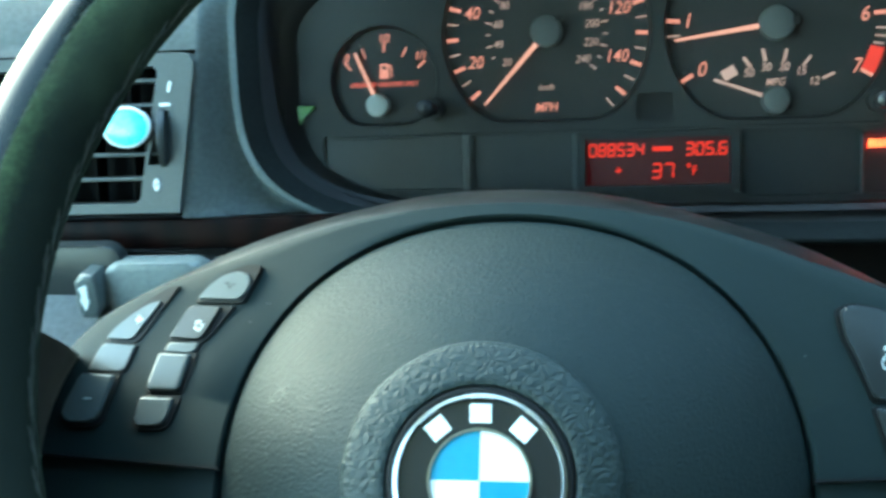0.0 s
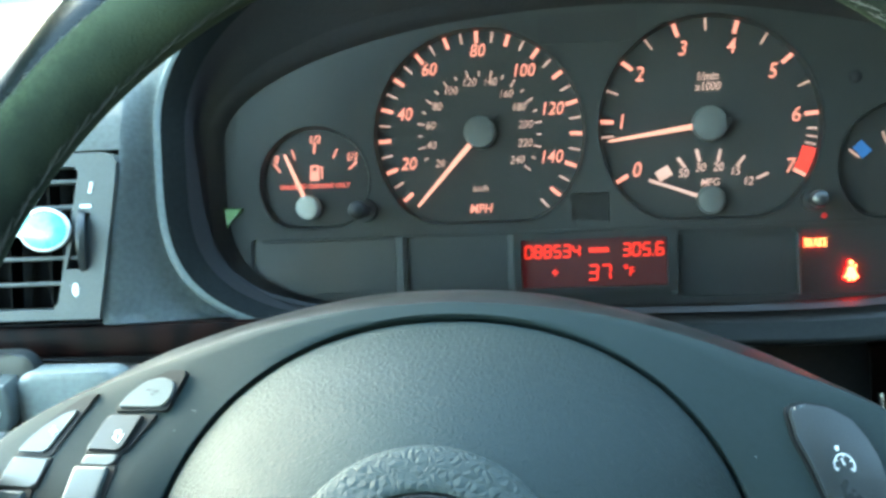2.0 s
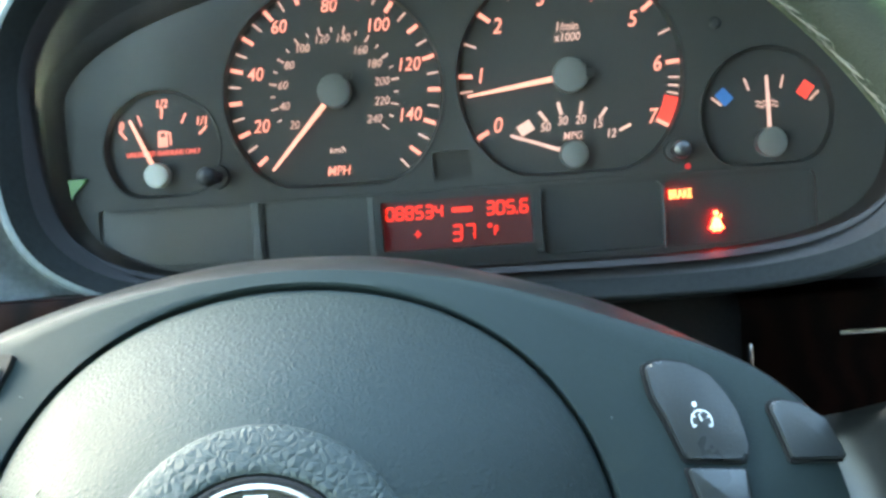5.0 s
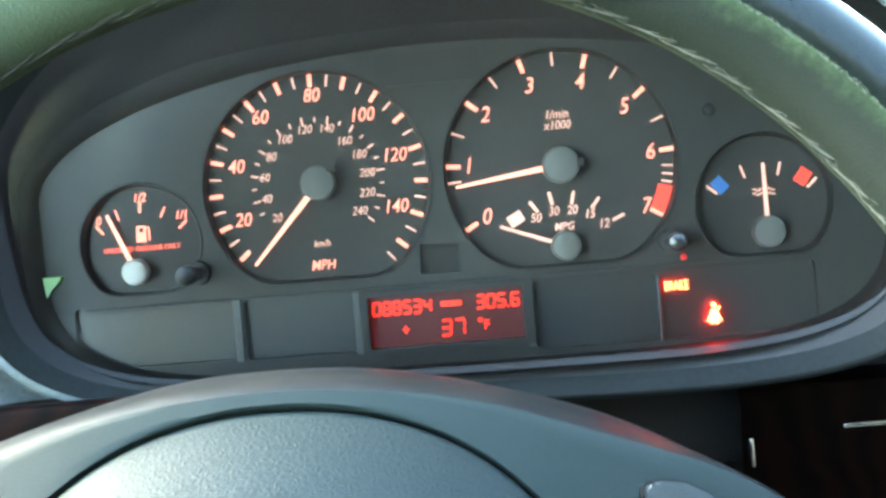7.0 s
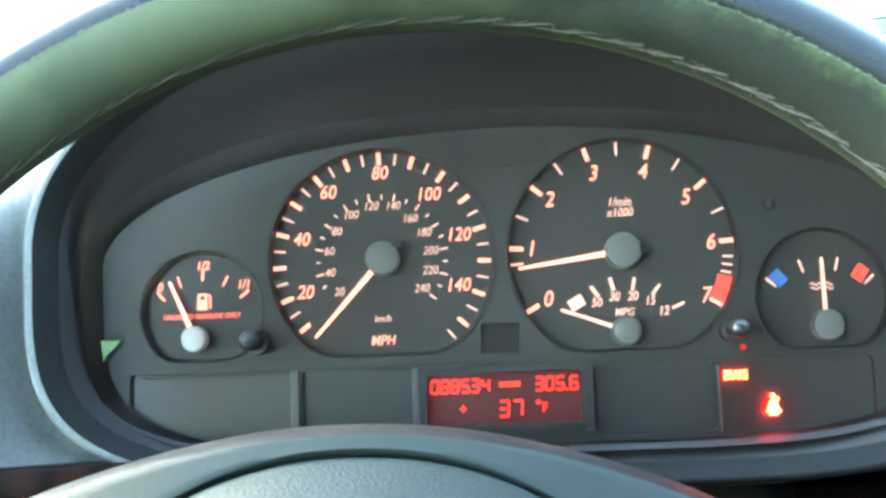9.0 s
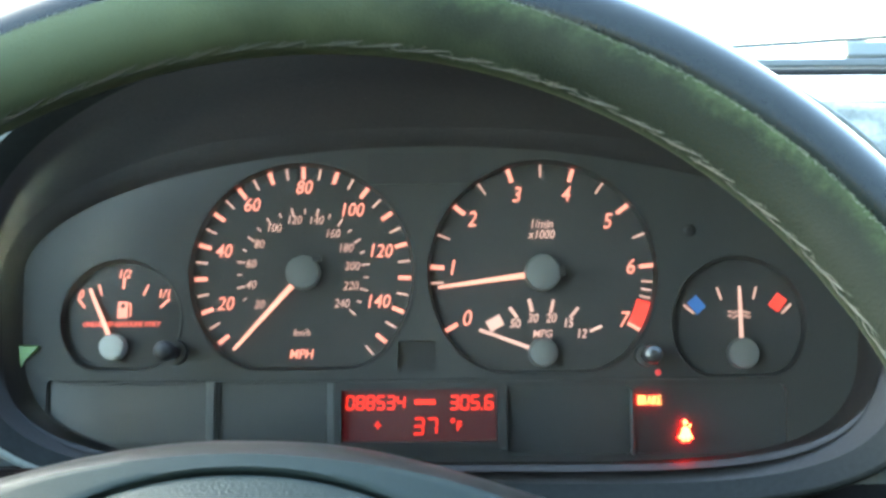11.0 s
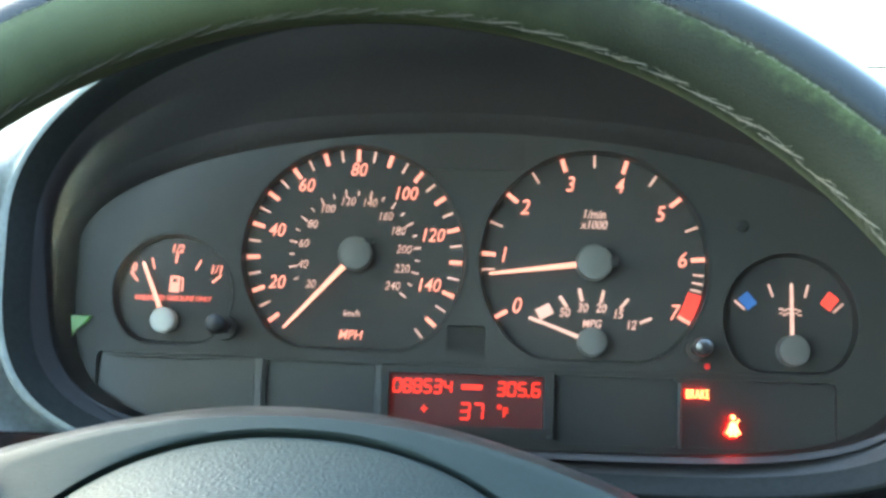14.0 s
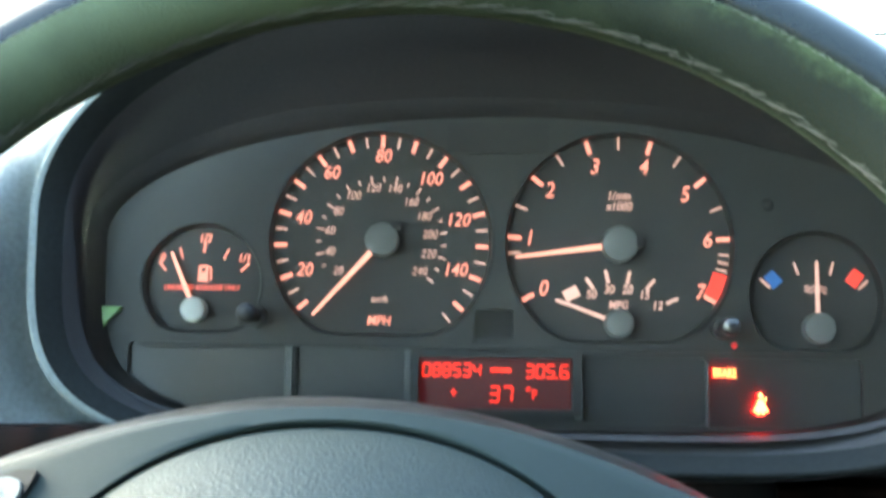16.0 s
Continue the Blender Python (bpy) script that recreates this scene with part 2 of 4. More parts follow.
def lens_material():
    m = bpy.data.materials.new("clear_lens")
    m.use_nodes = True
    n, l = m.node_tree.nodes, m.node_tree.links
    n.remove(n["Principled BSDF"])
    mix, tr, gl, fr = n.new("ShaderNodeMixShader"), n.new("ShaderNodeBsdfTransparent"), n.new("ShaderNodeBsdfGlossy"), n.new("ShaderNodeFresnel")
    fr.inputs["IOR"].default_value = 1.35
    gl.inputs["Roughness"].default_value = 0.14
    l.new(fr.outputs[0], mix.inputs[0])
    l.new(tr.outputs[0], mix.inputs[1])
    l.new(gl.outputs[0], mix.inputs[2])
    l.new(mix.outputs[0], n["Material Output"].inputs[0])
    return m


LENS = lens_material()

# ---- building helpers ----
ORIGIN = {}


def thing(name, at, label, category, group="", kind=""):
    """An Empty at a point of the dial frame that parents the parts of one thing."""
    ob = new(name)
    ob.empty_display_size = 0.02
    ob.matrix_world = BASE @ Matrix.Translation(at)
    ORIGIN[ob] = Vector(at)
    return tagged(ob, label, category, group, kind)


def part(name, bm, mat, parent=None, label="", smooth=None):
    """Links a bmesh, given in the dial frame, as one mesh under a thing or part."""
    off = ORIGIN[parent] if parent else Vector((0, 0, 0))
    bmesh.ops.recalc_face_normals(bm, faces=bm.faces)
    bm.transform(Matrix.Translation(-off))
    if smooth:
        for f in bm.faces:
            f.smooth = True
        for e in bm.edges:
            e.smooth = len(e.link_faces) == 2 and e.calc_face_angle(0) < radians(smooth)
    me = bpy.data.meshes.new(name)
    bm.to_mesh(me)
    bm.free()
    me.materials.append(mat)
    ob = new(name, me)
    if parent:
        ob.parent = parent
        ORIGIN[ob] = off
    else:
        ob.matrix_world = BASE
        ORIGIN[ob] = Vector((0, 0, 0))
    if label:
        ob["label"] = label
    return ob


def structure(name, bm, mat, label, category, smooth=None):
    return tagged(part(name, bm, mat, None, "", smooth), label, category, "", "structure")


def prism(bm, pts, y0, y1, m=None, bevel=0.0, seg=2, holes=()):
    """Outline (x, z), extruded from y0 (front) to y1, with optional holes and front bevel."""
    loops = []
    for ring in (pts, *holes):
        loops.append([bm.verts.new((x, y0, z)) for x, z in ring])
    edges = []
    for vs in loops:
        edges += [bm.edges.new((a, b)) for a, b in zip(vs, vs[1:] + vs[:1])]
    if holes:
        flat = [v for vs in loops for v in vs]
        for tri in tessellate_polygon([[Vector((v.co.x, v.co.z, 0)) for v in vs] for vs in loops]):
            bm.faces.new([flat[i] for i in tri])
    else:
        bm.faces.new(loops[0])
    rim = []
    for vs in loops:
        back = [bm.verts.new((v.co.x, y1, v.co.z)) for v in vs]
        n = len(vs)
        for i in range(n):
            bm.faces.new((vs[i], vs[(i + 1) % n], back[(i + 1) % n], back[i]))
        rim.append(back)
    if not holes:
        bm.faces.new(rim[0])
    if bevel:
        bmesh.ops.bevel(bm, geom=[e for e in edges if e.is_valid], offset=bevel, segments=seg, profile=0.6, affect="EDGES", clamp_overlap=True)
    if m is not None:
        bm.transform(m)
    return bm


def box(bm, cx, cy, cz, sx, sy, sz, bevel=0.0, m=None, seg=2):
    t = bmesh.new()
    bmesh.ops.create_cube(t, size=1)
    t.transform(Matrix.Translation((cx, cy, cz)) @ Matrix.Diagonal((sx, sy, sz, 1)))
    if bevel:
        bmesh.ops.bevel(t, geom=t.edges[:], offset=bevel, segments=seg, profile=0.5, affect="EDGES", clamp_overlap=True)
    if m is not None:
        t.transform(m)
    join(bm, t)
    return bm


def join(bm, other):
    me = bpy.data.meshes.new("joined")
    other.to_mesh(me)
    other.free()
    bm.from_mesh(me)
    bpy.data.meshes.remove(me)


def lathe(bm, profile, m, n=64, close=True):
    """Turns (radius, height) pairs about the third axis of m."""
    rows = []
    for r, h in profile:
        if r < 1e-6:
            rows.append([bm.verts.new(m @ Vector((0, 0, h)))])
        else:
            rows.append([bm.verts.new(m @ Vector((r * math.cos(a), r * math.sin(a), h))) for a in (2 * math.pi * i / n for i in range(n))])
    for a, b in zip(rows, rows[1:]):
        for i in range(n):
            j = (i + 1) % n
            if len(a) == 1 and len(b) > 1:
                bm.faces.new((a[0], b[i], b[j]))
            elif len(b) == 1 and len(a) > 1:
                bm.faces.new((a[i], a[j], b[0]))
            elif len(a) > 1:
                bm.faces.new((a[i], a[j], b[j], b[i]))
    return bm


def loft(bm, rings, closed=True):
    """Skins a row of point rings of one length."""
    vs = [[bm.verts.new(p) for p in ring] for ring in rings]
    n = len(vs[0])
    for a, b in zip(vs, vs[1:]):
        for i in range(n if closed else n - 1):
            j = (i + 1) % n
            bm.faces.new((a[i], a[j], b[j], b[i]))
    return vs


def rounded(w, h, r, cx=0.0, cz=0.0, n=6):
    pts = []
    for sx, sz, a0 in ((1, 1, 0), (-1, 1, 90), (-1, -1, 180), (1, -1, 270)):
        for i in range(n + 1):
            a = radians(a0 + 90 * i / n)
            pts.append((cx + sx * (w / 2 - r) + r * math.cos(a), cz + sz * (h / 2 - r) + r * math.sin(a)))
    return pts


def cut_circle(cx, cz, r, bottom, n=72, soft=0.006):
    """A circle whose foot is cut off flat, with eased corners."""
    a0 = math.asin((bottom - cz) / r)
    pts = [(cx + r * math.cos(a0 + (math.pi - 2 * a0) * i / n), cz + r * math.sin(a0 + (math.pi - 2 * a0) * i / n)) for i in range(n + 1)]
    first, last = Vector(pts[0]), Vector(pts[-1])
    ease = []
    for p, q, inward in ((last, pts[-4], 1), (first, pts[3], -1)):
        foot = p + Vector((inward * soft, 0))
        q = Vector(q)
        ease.append([q * (1 - s) ** 2 + p * 2 * s * (1 - s) + foot * s * s for s in (0.2, 0.4, 0.6, 0.8, 1.0)])
    return pts[4:-4] + [tuple(v) for v in [Vector(pts[-4])] + ease[0]] + [tuple(v) for v in reversed([Vector(pts[3])] + ease[1])]


def words(text, size, cx, cz, y, mat, parent, name="lettering", shear=0.2, bold=0.0, m=None, align="CENTER", depth=0.0002, squeeze=0.87):
    """Raised lettering facing the driver, centred on a point of the dial frame."""
    cu = bpy.data.curves.new("text", "FONT")
    cu.body, cu.size, cu.shear, cu.offset, cu.extrude = text, size, shear, bold, depth
    cu.align_x, cu.align_y, cu.resolution_u = align, "CENTER", 3
    tmp = new("text", cu)
    bpy.context.view_layer.update()
    me = bpy.data.meshes.new_from_object(tmp.evaluated_get(bpy.context.evaluated_depsgraph_get()))
    bpy.data.objects.remove(tmp)
    bm = bmesh.new()
    bm.from_mesh(me)
    bpy.data.meshes.remove(me)
    bm.transform((m if m is not None else Matrix.Identity(4)) @ Matrix.Translation((cx, y, cz)) @ pose(0, 0, 0, 90) @ Matrix.Diagonal((squeeze, 1, 1, 1)))
    return part(name, bm, mat, parent)


def polar(cx, cz, r, deg):
    return cx + r * math.cos(radians(deg)), cz + r * math.sin(radians(deg))


def tick(bm, cx, cz, r, deg, length, width, y=-0.0003):
    """A radial mark centred at radius r."""
    t = bmesh.new()
    bmesh.ops.create_cube(t, size=1)
    t.transform(Matrix.Translation((cx, y, cz)) @ pose(0, 0, 0, 0, -deg, 0) @ Matrix.Translation((r, 0, 0)) @ Matrix.Diagonal((length, 0.0004, width, 1)))
    join(bm, t)


def disc(cx, y, cz):
    """A frame whose third axis faces the driver, out of the dial plane."""
    return Matrix.Translation((cx, y, cz)) @ pose(0, 0, 0, 90)


def marks(parent, mat, cx, cz, rows, name="tick_mark"):
    """Radial marks (radius, degrees, length, width), each a part of its own."""
    for r, deg, length, width in rows:
        bm = bmesh.new()
        tick(bm, cx, cz, r, deg, length, width)
        part(name, bm, mat, parent)


# ---- instrument binnacle and dashboard ----
OX = 0.0075


def egg(a, up, down, n_up, n_down, y, cx=OX, tilt=0.0, n=120):
    """A closed outline: an arch above and a rounded box below."""
    ring = []
    for i in range(n):
        t = 2 * math.pi * i / n
        c, s = math.cos(t), math.sin(t)
        k = n_up if s >= 0 else n_down
        x = a * math.copysign(abs(c) ** (2 / k), c)
        z = (up if s >= 0 else down) * math.copysign(abs(s) ** (2 / k), s)
        yy = y(t) if callable(y) else y
        ring.append((cx + x, yy, z - tilt * x))
    return ring


def side(t, top, flank, foot):
    """A depth that runs from the arch's top over its flanks to its foot."""
    s = math.sin(t)
    return flank + (top - flank) * s * s if s > 0 else flank + (foot - flank) * s * s


bm = bmesh.new()
rings = [egg(0.1590, 0.0498, 0.0700, 1.95, 4.6, -0.0045, tilt=0.008),
         egg(0.1605, 0.0550, 0.0712, 1.97, 4.6, lambda t: side(t, -0.0105, -0.007, -0.005), tilt=0.010),
         egg(0.1630, 0.0640, 0.0735, 2.0, 4.5, lambda t: side(t, -0.021, -0.014, -0.007), tilt=0.015),
         egg(0.1640, 0.0745, 0.0750, 2.02, 4.45, lambda t: side(t, -0.033, -0.018, -0.0082), tilt=0.018),
         egg(0.1662, 0.0830, 0.0770, 2.05, 4.4, lambda t: side(t, -0.044, -0.0265, -0.0095), tilt=0.02)]
lip = [egg(0.1680, 0.0846, 0.0786, 2.05, 4.4, lambda t: side(t, -0.0470, -0.0292, -0.0110), tilt=0.0213),
       egg(0.1698, 0.0861, 0.0802, 2.05, 4.36, lambda t: side(t, -0.0494, -0.0317, -0.0124), tilt=0.0226),
       egg(0.1715, 0.0876, 0.0816, 2.05, 4.32, lambda t: side(t, -0.0510, -0.0337, -0.0136), tilt=0.0236),
       egg(0.1730, 0.0890, 0.0829, 2.05, 4.3, lambda t: side(t, -0.0519, -0.0351, -0.0145), tilt=0.024),
       egg(0.1743, 0.0903, 0.0841, 2.05, 4.3, lambda t: side(t, -0.0516, -0.0359, -0.0147), tilt=0.024),
       egg(0.1752, 0.0914, 0.0851, 2.05, 4.3, lambda t: side(t, -0.0500, -0.0361, -0.0135), tilt=0.024),
       egg(0.1757, 0.0920, 0.0858, 2.05, 4.3, lambda t: side(t, -0.0460, -0.0350, -0.0090), tilt=0.024)]
loft(bm, rings)
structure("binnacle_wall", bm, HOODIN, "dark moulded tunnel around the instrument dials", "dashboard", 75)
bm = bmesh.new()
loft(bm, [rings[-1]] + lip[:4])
# Outer roll: coloured dark at lower right for shade, pale elsewhere for window light.
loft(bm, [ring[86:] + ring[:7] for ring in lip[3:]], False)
structure("binnacle_lip", bm, LIP, "dark moulded rolled edge of the instrument hood, deepened for shade", "dashboard", 75)
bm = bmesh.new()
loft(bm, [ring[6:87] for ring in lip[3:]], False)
structure("hood_edge_lit", bm, DASH, "grained edge over the instrument hood, paled for window light", "dashboard", 75)

bm = bmesh.new()
rings = [egg(0.1757, 0.092, 0.0858, 2.05, 4.3, lambda t: side(t, -0.046, -0.0350, -0.009), tilt=0.024),
         egg(0.1765, 0.094, 0.0870, 2.05, 4.3, lambda t: side(t, -0.010, -0.024, 0.004), tilt=0.024),
         egg(0.1800, 0.095, 0.0885, 2.1, 4.2, lambda t: side(t, 0.05, -0.012, 0.015), tilt=0.024),
         egg(0.1900, 0.097, 0.0890, 2.3, 4.2, lambda t: side(t, 0.16, 0.08, 0.03), tilt=0.024)]
loft(bm, rings)
structure("binnacle_hood", bm, DASH, "grey grained instrument hood rising from the dashboard", "dashboard", 60)


def sheet(name, cols, mat, label, smooth=40, thick=0.004):
    """A skin over rows of points, with a little thickness."""
    bm = bmesh.new()
    loft(bm, cols, False)
    bmesh.ops.solidify(bm, geom=bm.faces[:], thickness=thick)
    return structure(name, bm, mat, label, "dashboard", smooth)


# the panel between the hood and the air vent, rolling back towards the windscreen above
def lip_edge(z, sign):
    """Where the hood's outer edge stands at a height, and how deep."""
    zz = z + 0.024 * 0.15 * sign
    if zz >= 0:
        f = min(zz / 0.092, 0.999)
        x, s = 0.1757 * (1 - f ** 2.05) ** (1 / 2.05), f
        return OX + sign * x, -0.035 - 0.011 * s * s
    f = min(-zz / 0.0858, 0.97)
    return OX + sign * 0.1757 * (1 - f ** 4.3) ** (1 / 4.3), -0.035 + 0.018 * f * f


def roll(z):
    return 14 * max(0.0, z + 0.002) ** 2


cols = []
for k in range(11):
    f = k / 10
    col = []
    for i in range(26):
        z = -0.0690 + 0.129 * i / 25
        x0, y0 = lip_edge(z, -1)
        x1 = -0.1885 + 0.0090 * min(max((z + 0.0665) / 0.0545, 0), 1)
        y1 = -0.0425 + roll(z)
        e = f * f * (3 - 2 * f)
        col.append((x0 + (x1 - x0) * f, y0 + 0.002 + (y1 - y0 - 0.002) * e, z))
    cols.append(col)
sheet("dash_panel_side", cols, DASH, "grey grained dashboard panel beside the vent", 60)

# dash skin over the vent and along to the door
cols = []
for x in (-0.62, -0.45, -0.33, -0.262, -0.24, -0.215, -0.195, -0.1790):
    cols.append([(x, -0.0425 + roll(z), z) for z in (-0.0025, 0.003, 0.009, 0.016, 0.024, 0.032, 0.040, 0.048, 0.056, 0.060)] + [(x, 0.10, 0.070)])
sheet("dash_panel_upper", cols, DASH, "grey grained dashboard skin above the air vent", 60)

# trim strip of dark wood, knee panel
bm = bmesh.new()
box(bm, -0.365, -0.034, -0.0755, 0.51, 0.012, 0.0125, 0.002)
structure("trim", bm, WOOD, "dark glossy walnut trim strip under the vent", "trim", 40)
cols = []
for x in (-0.62, -0.4, -0.25, -0.17, -0.10, -0.04):
    drop = 0.0 if x < -0.26 else 0.006 * (x + 0.26) / 0.12
    cols.append([(x, -0.030, -0.0815 - drop), (x, -0.046, -0.0830 - drop), (x, -0.052, -0.0865 - drop), (x, -0.056, -0.093 - drop), (x, -0.072, -0.135 - drop), (x, -0.085, -0.22), (x, -0.06, -0.36)])
sheet("dash_panel_knee", cols, KNEE, "grey knee panel below the wooden trim")

# right of the column: dark recess, wooden trim, lower dash
bm = bmesh.new()
box(bm, 0.03, 0.05, -0.102, 0.165, 0.05, 0.040, 0.004)
structure("dash_recess", bm, HOODIN, "dark recess under the instrument hood", "dashboard", 40)
cols = []
for x in (0.108, 0.2, 0.35, 0.6, 0.9):
    cols.append([(x, 0.03, -0.088), (x, 0.012, -0.091), (x, 0.010, -0.098), (x, 0.016, -0.150), (x, 0.03, -0.2)])
sheet("trim_wood_right", cols, WOOD, "dark walnut trim panel beside the steering column")
bm = bmesh.new()
box(bm, 0.21, 0.006, -0.1065, 0.13, 0.004, 0.0018, 0.0006, m=None)
structure("trim_chrome", bm, CHROME, "thin chrome line in the walnut trim", "trim", 40)
bm = bmesh.new()
box(bm, 0.1095, 0.004, -0.1135, 0.0016, 0.006, 0.011, 0.0006)
structure("trim_edge", bm, CHROME, "short bright metal edge at the wood trim", "trim", 40)


def right_panel(z0, z1, n):
    """The dash skin right of the hood, between two heights."""
    cols = []
    for k in range(13):
        f = k / 12
        col = []
        for i in range(n + 1):
            z = z0 + (z1 - z0) * i / n
            x0, y0 = lip_edge(z, 1)
            x1, y1 = 0.30 + 0.6 * max(0, f - 0.75) / 0.25, -0.030 + roll(z)
            e = f * f * (3 - 2 * f)
            col.append((x0 + (x1 - x0) * f, y0 + 0.002 + (y1 - y0 - 0.002) * e, z))
        cols.append(col)
    return cols


sheet("dash_panel_right", right_panel(-0.0780, 0.0380, 22), DASH, "grey dashboard panel right of the instruments", 60)
# Upper strip of the same skin, paled where sky light falls.
sheet("dash_shoulder_right", right_panel(0.0382, 0.0575, 6), DASHLIT, "shoulder of the dashboard beside the hood, sky light in its colour", 60)
bm = bmesh.new()
box(bm, 0.03, 0.075, -0.16, 1.7, 0.02, 0.30, 0.004)
structure("dash_back", bm, HOODIN, "dark inner wall of the lower dashboard", "dashboard", 40)

# dash top reaching the windscreen
cols = []
for x in (-0.75, -0.45, -0.25, -0.12, 0.0075, 0.14, 0.3, 0.5, 0.9):
    lift = 0.05 * math.exp(-((x - OX) / 0.16) ** 2)
    cols.append([(x, 0.06, 0.040 + lift * 0.9), (x, 0.12, 0.055 + lift), (x, 0.2, 0.078 + lift * 0.6), (x, 0.32, 0.112 + lift * 0.2), (x, 0.46, 0.140), (x, 0.56, 0.178), (x, 0.64, 0.2235)])
sheet("dash_top", cols, DASHLIT, "wide vinyl dashboard top under the windscreen", 60)

# ---- instrument cluster ----
cluster = thing("instrument_cluster", (0, 0, 0), "lit car instrument cluster with red-white dials in a grey plate", "instrument cluster")
SPX, SPZ, TAX = -0.0449, 0.0010, 0.0460
dials = {"speedometer": cut_circle(SPX, 0.0004, 0.0425, -0.0352), "tachometer": cut_circle(TAX, 0.0, 0.0434, -0.0370),
         "fuel_gauge": cut_circle(-0.1126, -0.0163, 0.0226, -0.0348), "temperature_gauge": cut_circle(0.1198, -0.0192, 0.0252, -0.0391)}
panels = [rounded(0.0596, 0.0232, 0.002, -0.1099, -0.0503), rounded(0.0406, 0.0226, 0.002, -0.0555, -0.0514),
          rounded(0.0574, 0.0190, 0.0008, -0.0009, -0.0528), rounded(0.0456, 0.0252, 0.002, 0.0552, -0.0549),
          rounded(0.0572, 0.0252, 0.002, 0.1078, -0.0549), rounded(0.0146, 0.0110, 0.001, -0.0016, -0.0305)]
outline = [(x, z) for x, y, z in egg(0.1625, 0.0560, 0.0725, 2.2, 4.6, 0, tilt=0.008)]
bm = prism(bmesh.new(), outline, -0.0040, 0.002, holes=[*dials.values(), *panels])
part("face_plate", bm, PLATE, cluster, "dark grey matt plate", 30)
faces = {}
for name, ring in dials.items():
    mid = Vector((sum(p[0] for p in ring) / len(ring), sum(p[1] for p in ring) / len(ring)))
    inset = lambda d: [tuple(Vector(p) - (Vector(p) - mid).normalized() * d) for p in ring]
    faces[name] = part(name, prism(bmesh.new(), inset(0.0007), 0.0, 0.004), DIAL, cluster, "black dial with lit markings")
    bm = bmesh.new()
    loft(bm, [[(x, y, z) for x, z in inset(d)] for d, y in ((0.0009, 0.0003), (0.0006, -0.0020), (0.0, -0.0043), (-0.0004, -0.0044), (-0.0008, -0.0041))])
    part("dial_ring", bm, WELL, cluster, "thin black ring", 50)
for ring in (panels[0], panels[1], panels[3], panels[4]):
    part("blank_panel", prism(bmesh.new(), ring, -0.0018, 0.003, bevel=0.0005), PANEL, cluster, "smoked blank panel")
part("sensor_window", prism(bmesh.new(), panels[5], -0.0005, 0.003), PIT, cluster, "small black window")
display = part("display", prism(bmesh.new(), panels[2], -0.0012, 0.003), LCD, cluster, "red-lit odometer display")
bm = prism(bmesh.new(), rounded(0.0640, 0.0236, 0.0012, -0.0005, -0.0530), -0.0056, -0.0041, holes=[rounded(0.0580, 0.0194, 0.0006, -0.0009, -0.0528)])
part("display_frame", bm, PLATE, cluster, "grey display surround")
# mid rail between dials and panels
part("rail", box(bmesh.new(), 0.0, -0.0044, -0.0398, 0.27, 0.0008, 0.0012, 0.0002), PLATE, cluster)

bm = bmesh.new()
loft(bm, [egg(0.1620, 0.0575, 0.0728, 1.97, 4.6, -0.0120, tilt=0.010), egg(0.1605, 0.0540, 0.0718, 1.96, 4.6, -0.0100, tilt=0.009), egg(0.1580, 0.0510, 0.0705, 1.95, 4.6, -0.0070, tilt=0.008), egg(0.1570, 0.0492, 0.0698, 1.95, 4.6, -0.0041, tilt=0.008)])
part("bezel", bm, HOODIN, cluster, "dark curved bezel", 50)

DY = -0.0004
# speedometer
sp = faces["speedometer"]
MPH = 37.1 / 20
marks(sp, MARK, SPX, SPZ, [(0.0387, 90 + MPH * (80 - v), 0.0048, 0.0015) for v in range(10, 151, 10)])
marks(sp, MARKW, SPX, SPZ, [(0.0387, 90 + MPH * (80 - v), 0.0044, 0.0007) for v in range(15, 156, 10)], "thin_mark")
marks(sp, MARKW, SPX, SPZ, [(0.0240, 90 + MPH * (80 - k / 1.609), 0.0018 if k % 20 else 0.0030, 0.0006) for k in range(30, 250, 10)], "inner_mark")
for v in range(20, 141, 20):
    x, z = polar(SPX, SPZ, 0.0330 if v in (60, 80) else 0.0316 if v < 100 else 0.0303, 90 + MPH * (80 - v))
    words(str(v), 0.0072, x, z, DY, MARK, sp, "numeral", 0.22, 0.00002)
for k in range(20, 241, 20):
    x, z = polar(SPX, SPZ, 0.0203 if k < 100 else 0.0208 if k < 150 else 0.0187, 90 + MPH * (80 - k / 1.609))
    words(str(k), 0.0045, x, z, DY, MARKW, sp, "numeral_small", 0.22, -0.00002)
words("km/h", 0.0036, SPX - 0.0004, -0.0215, DY, MARKW, sp, "unit", 0.2)
words("MPH", 0.0052, SPX - 0.0006, -0.0297, DY, MARK, sp, "unit", 0.2, 0.00003)

# tachometer
ta = faces["tachometer"]
RPM = 240 / 7
marks(ta, MARK, TAX, 0, [(0.0399, 210 - RPM * v, 0.0052, 0.0016) for v in range(0, 8)])
marks(ta, MARKW, TAX, 0, [(0.0400, 210 - RPM * v, 0.0050 if v < 6 else 0.0040, 0.0007) for v in (0.75, 1.5, 2.5, 3.5, 4.5, 5.5, 6.25, 6.38, 6.5)], "thin_mark")
bm = bmesh.new()
arc = [polar(TAX, 0, 0.0425, 210 - RPM * v) for v in np.linspace(6.56, 6.98, 9)] + [polar(TAX, 0, 0.0372, 210 - RPM * v) for v in np.linspace(6.98, 6.56, 9)]
part("red_zone", prism(bm, arc, -0.0005, 0.0), REDMARK, ta, "red overspeed band")
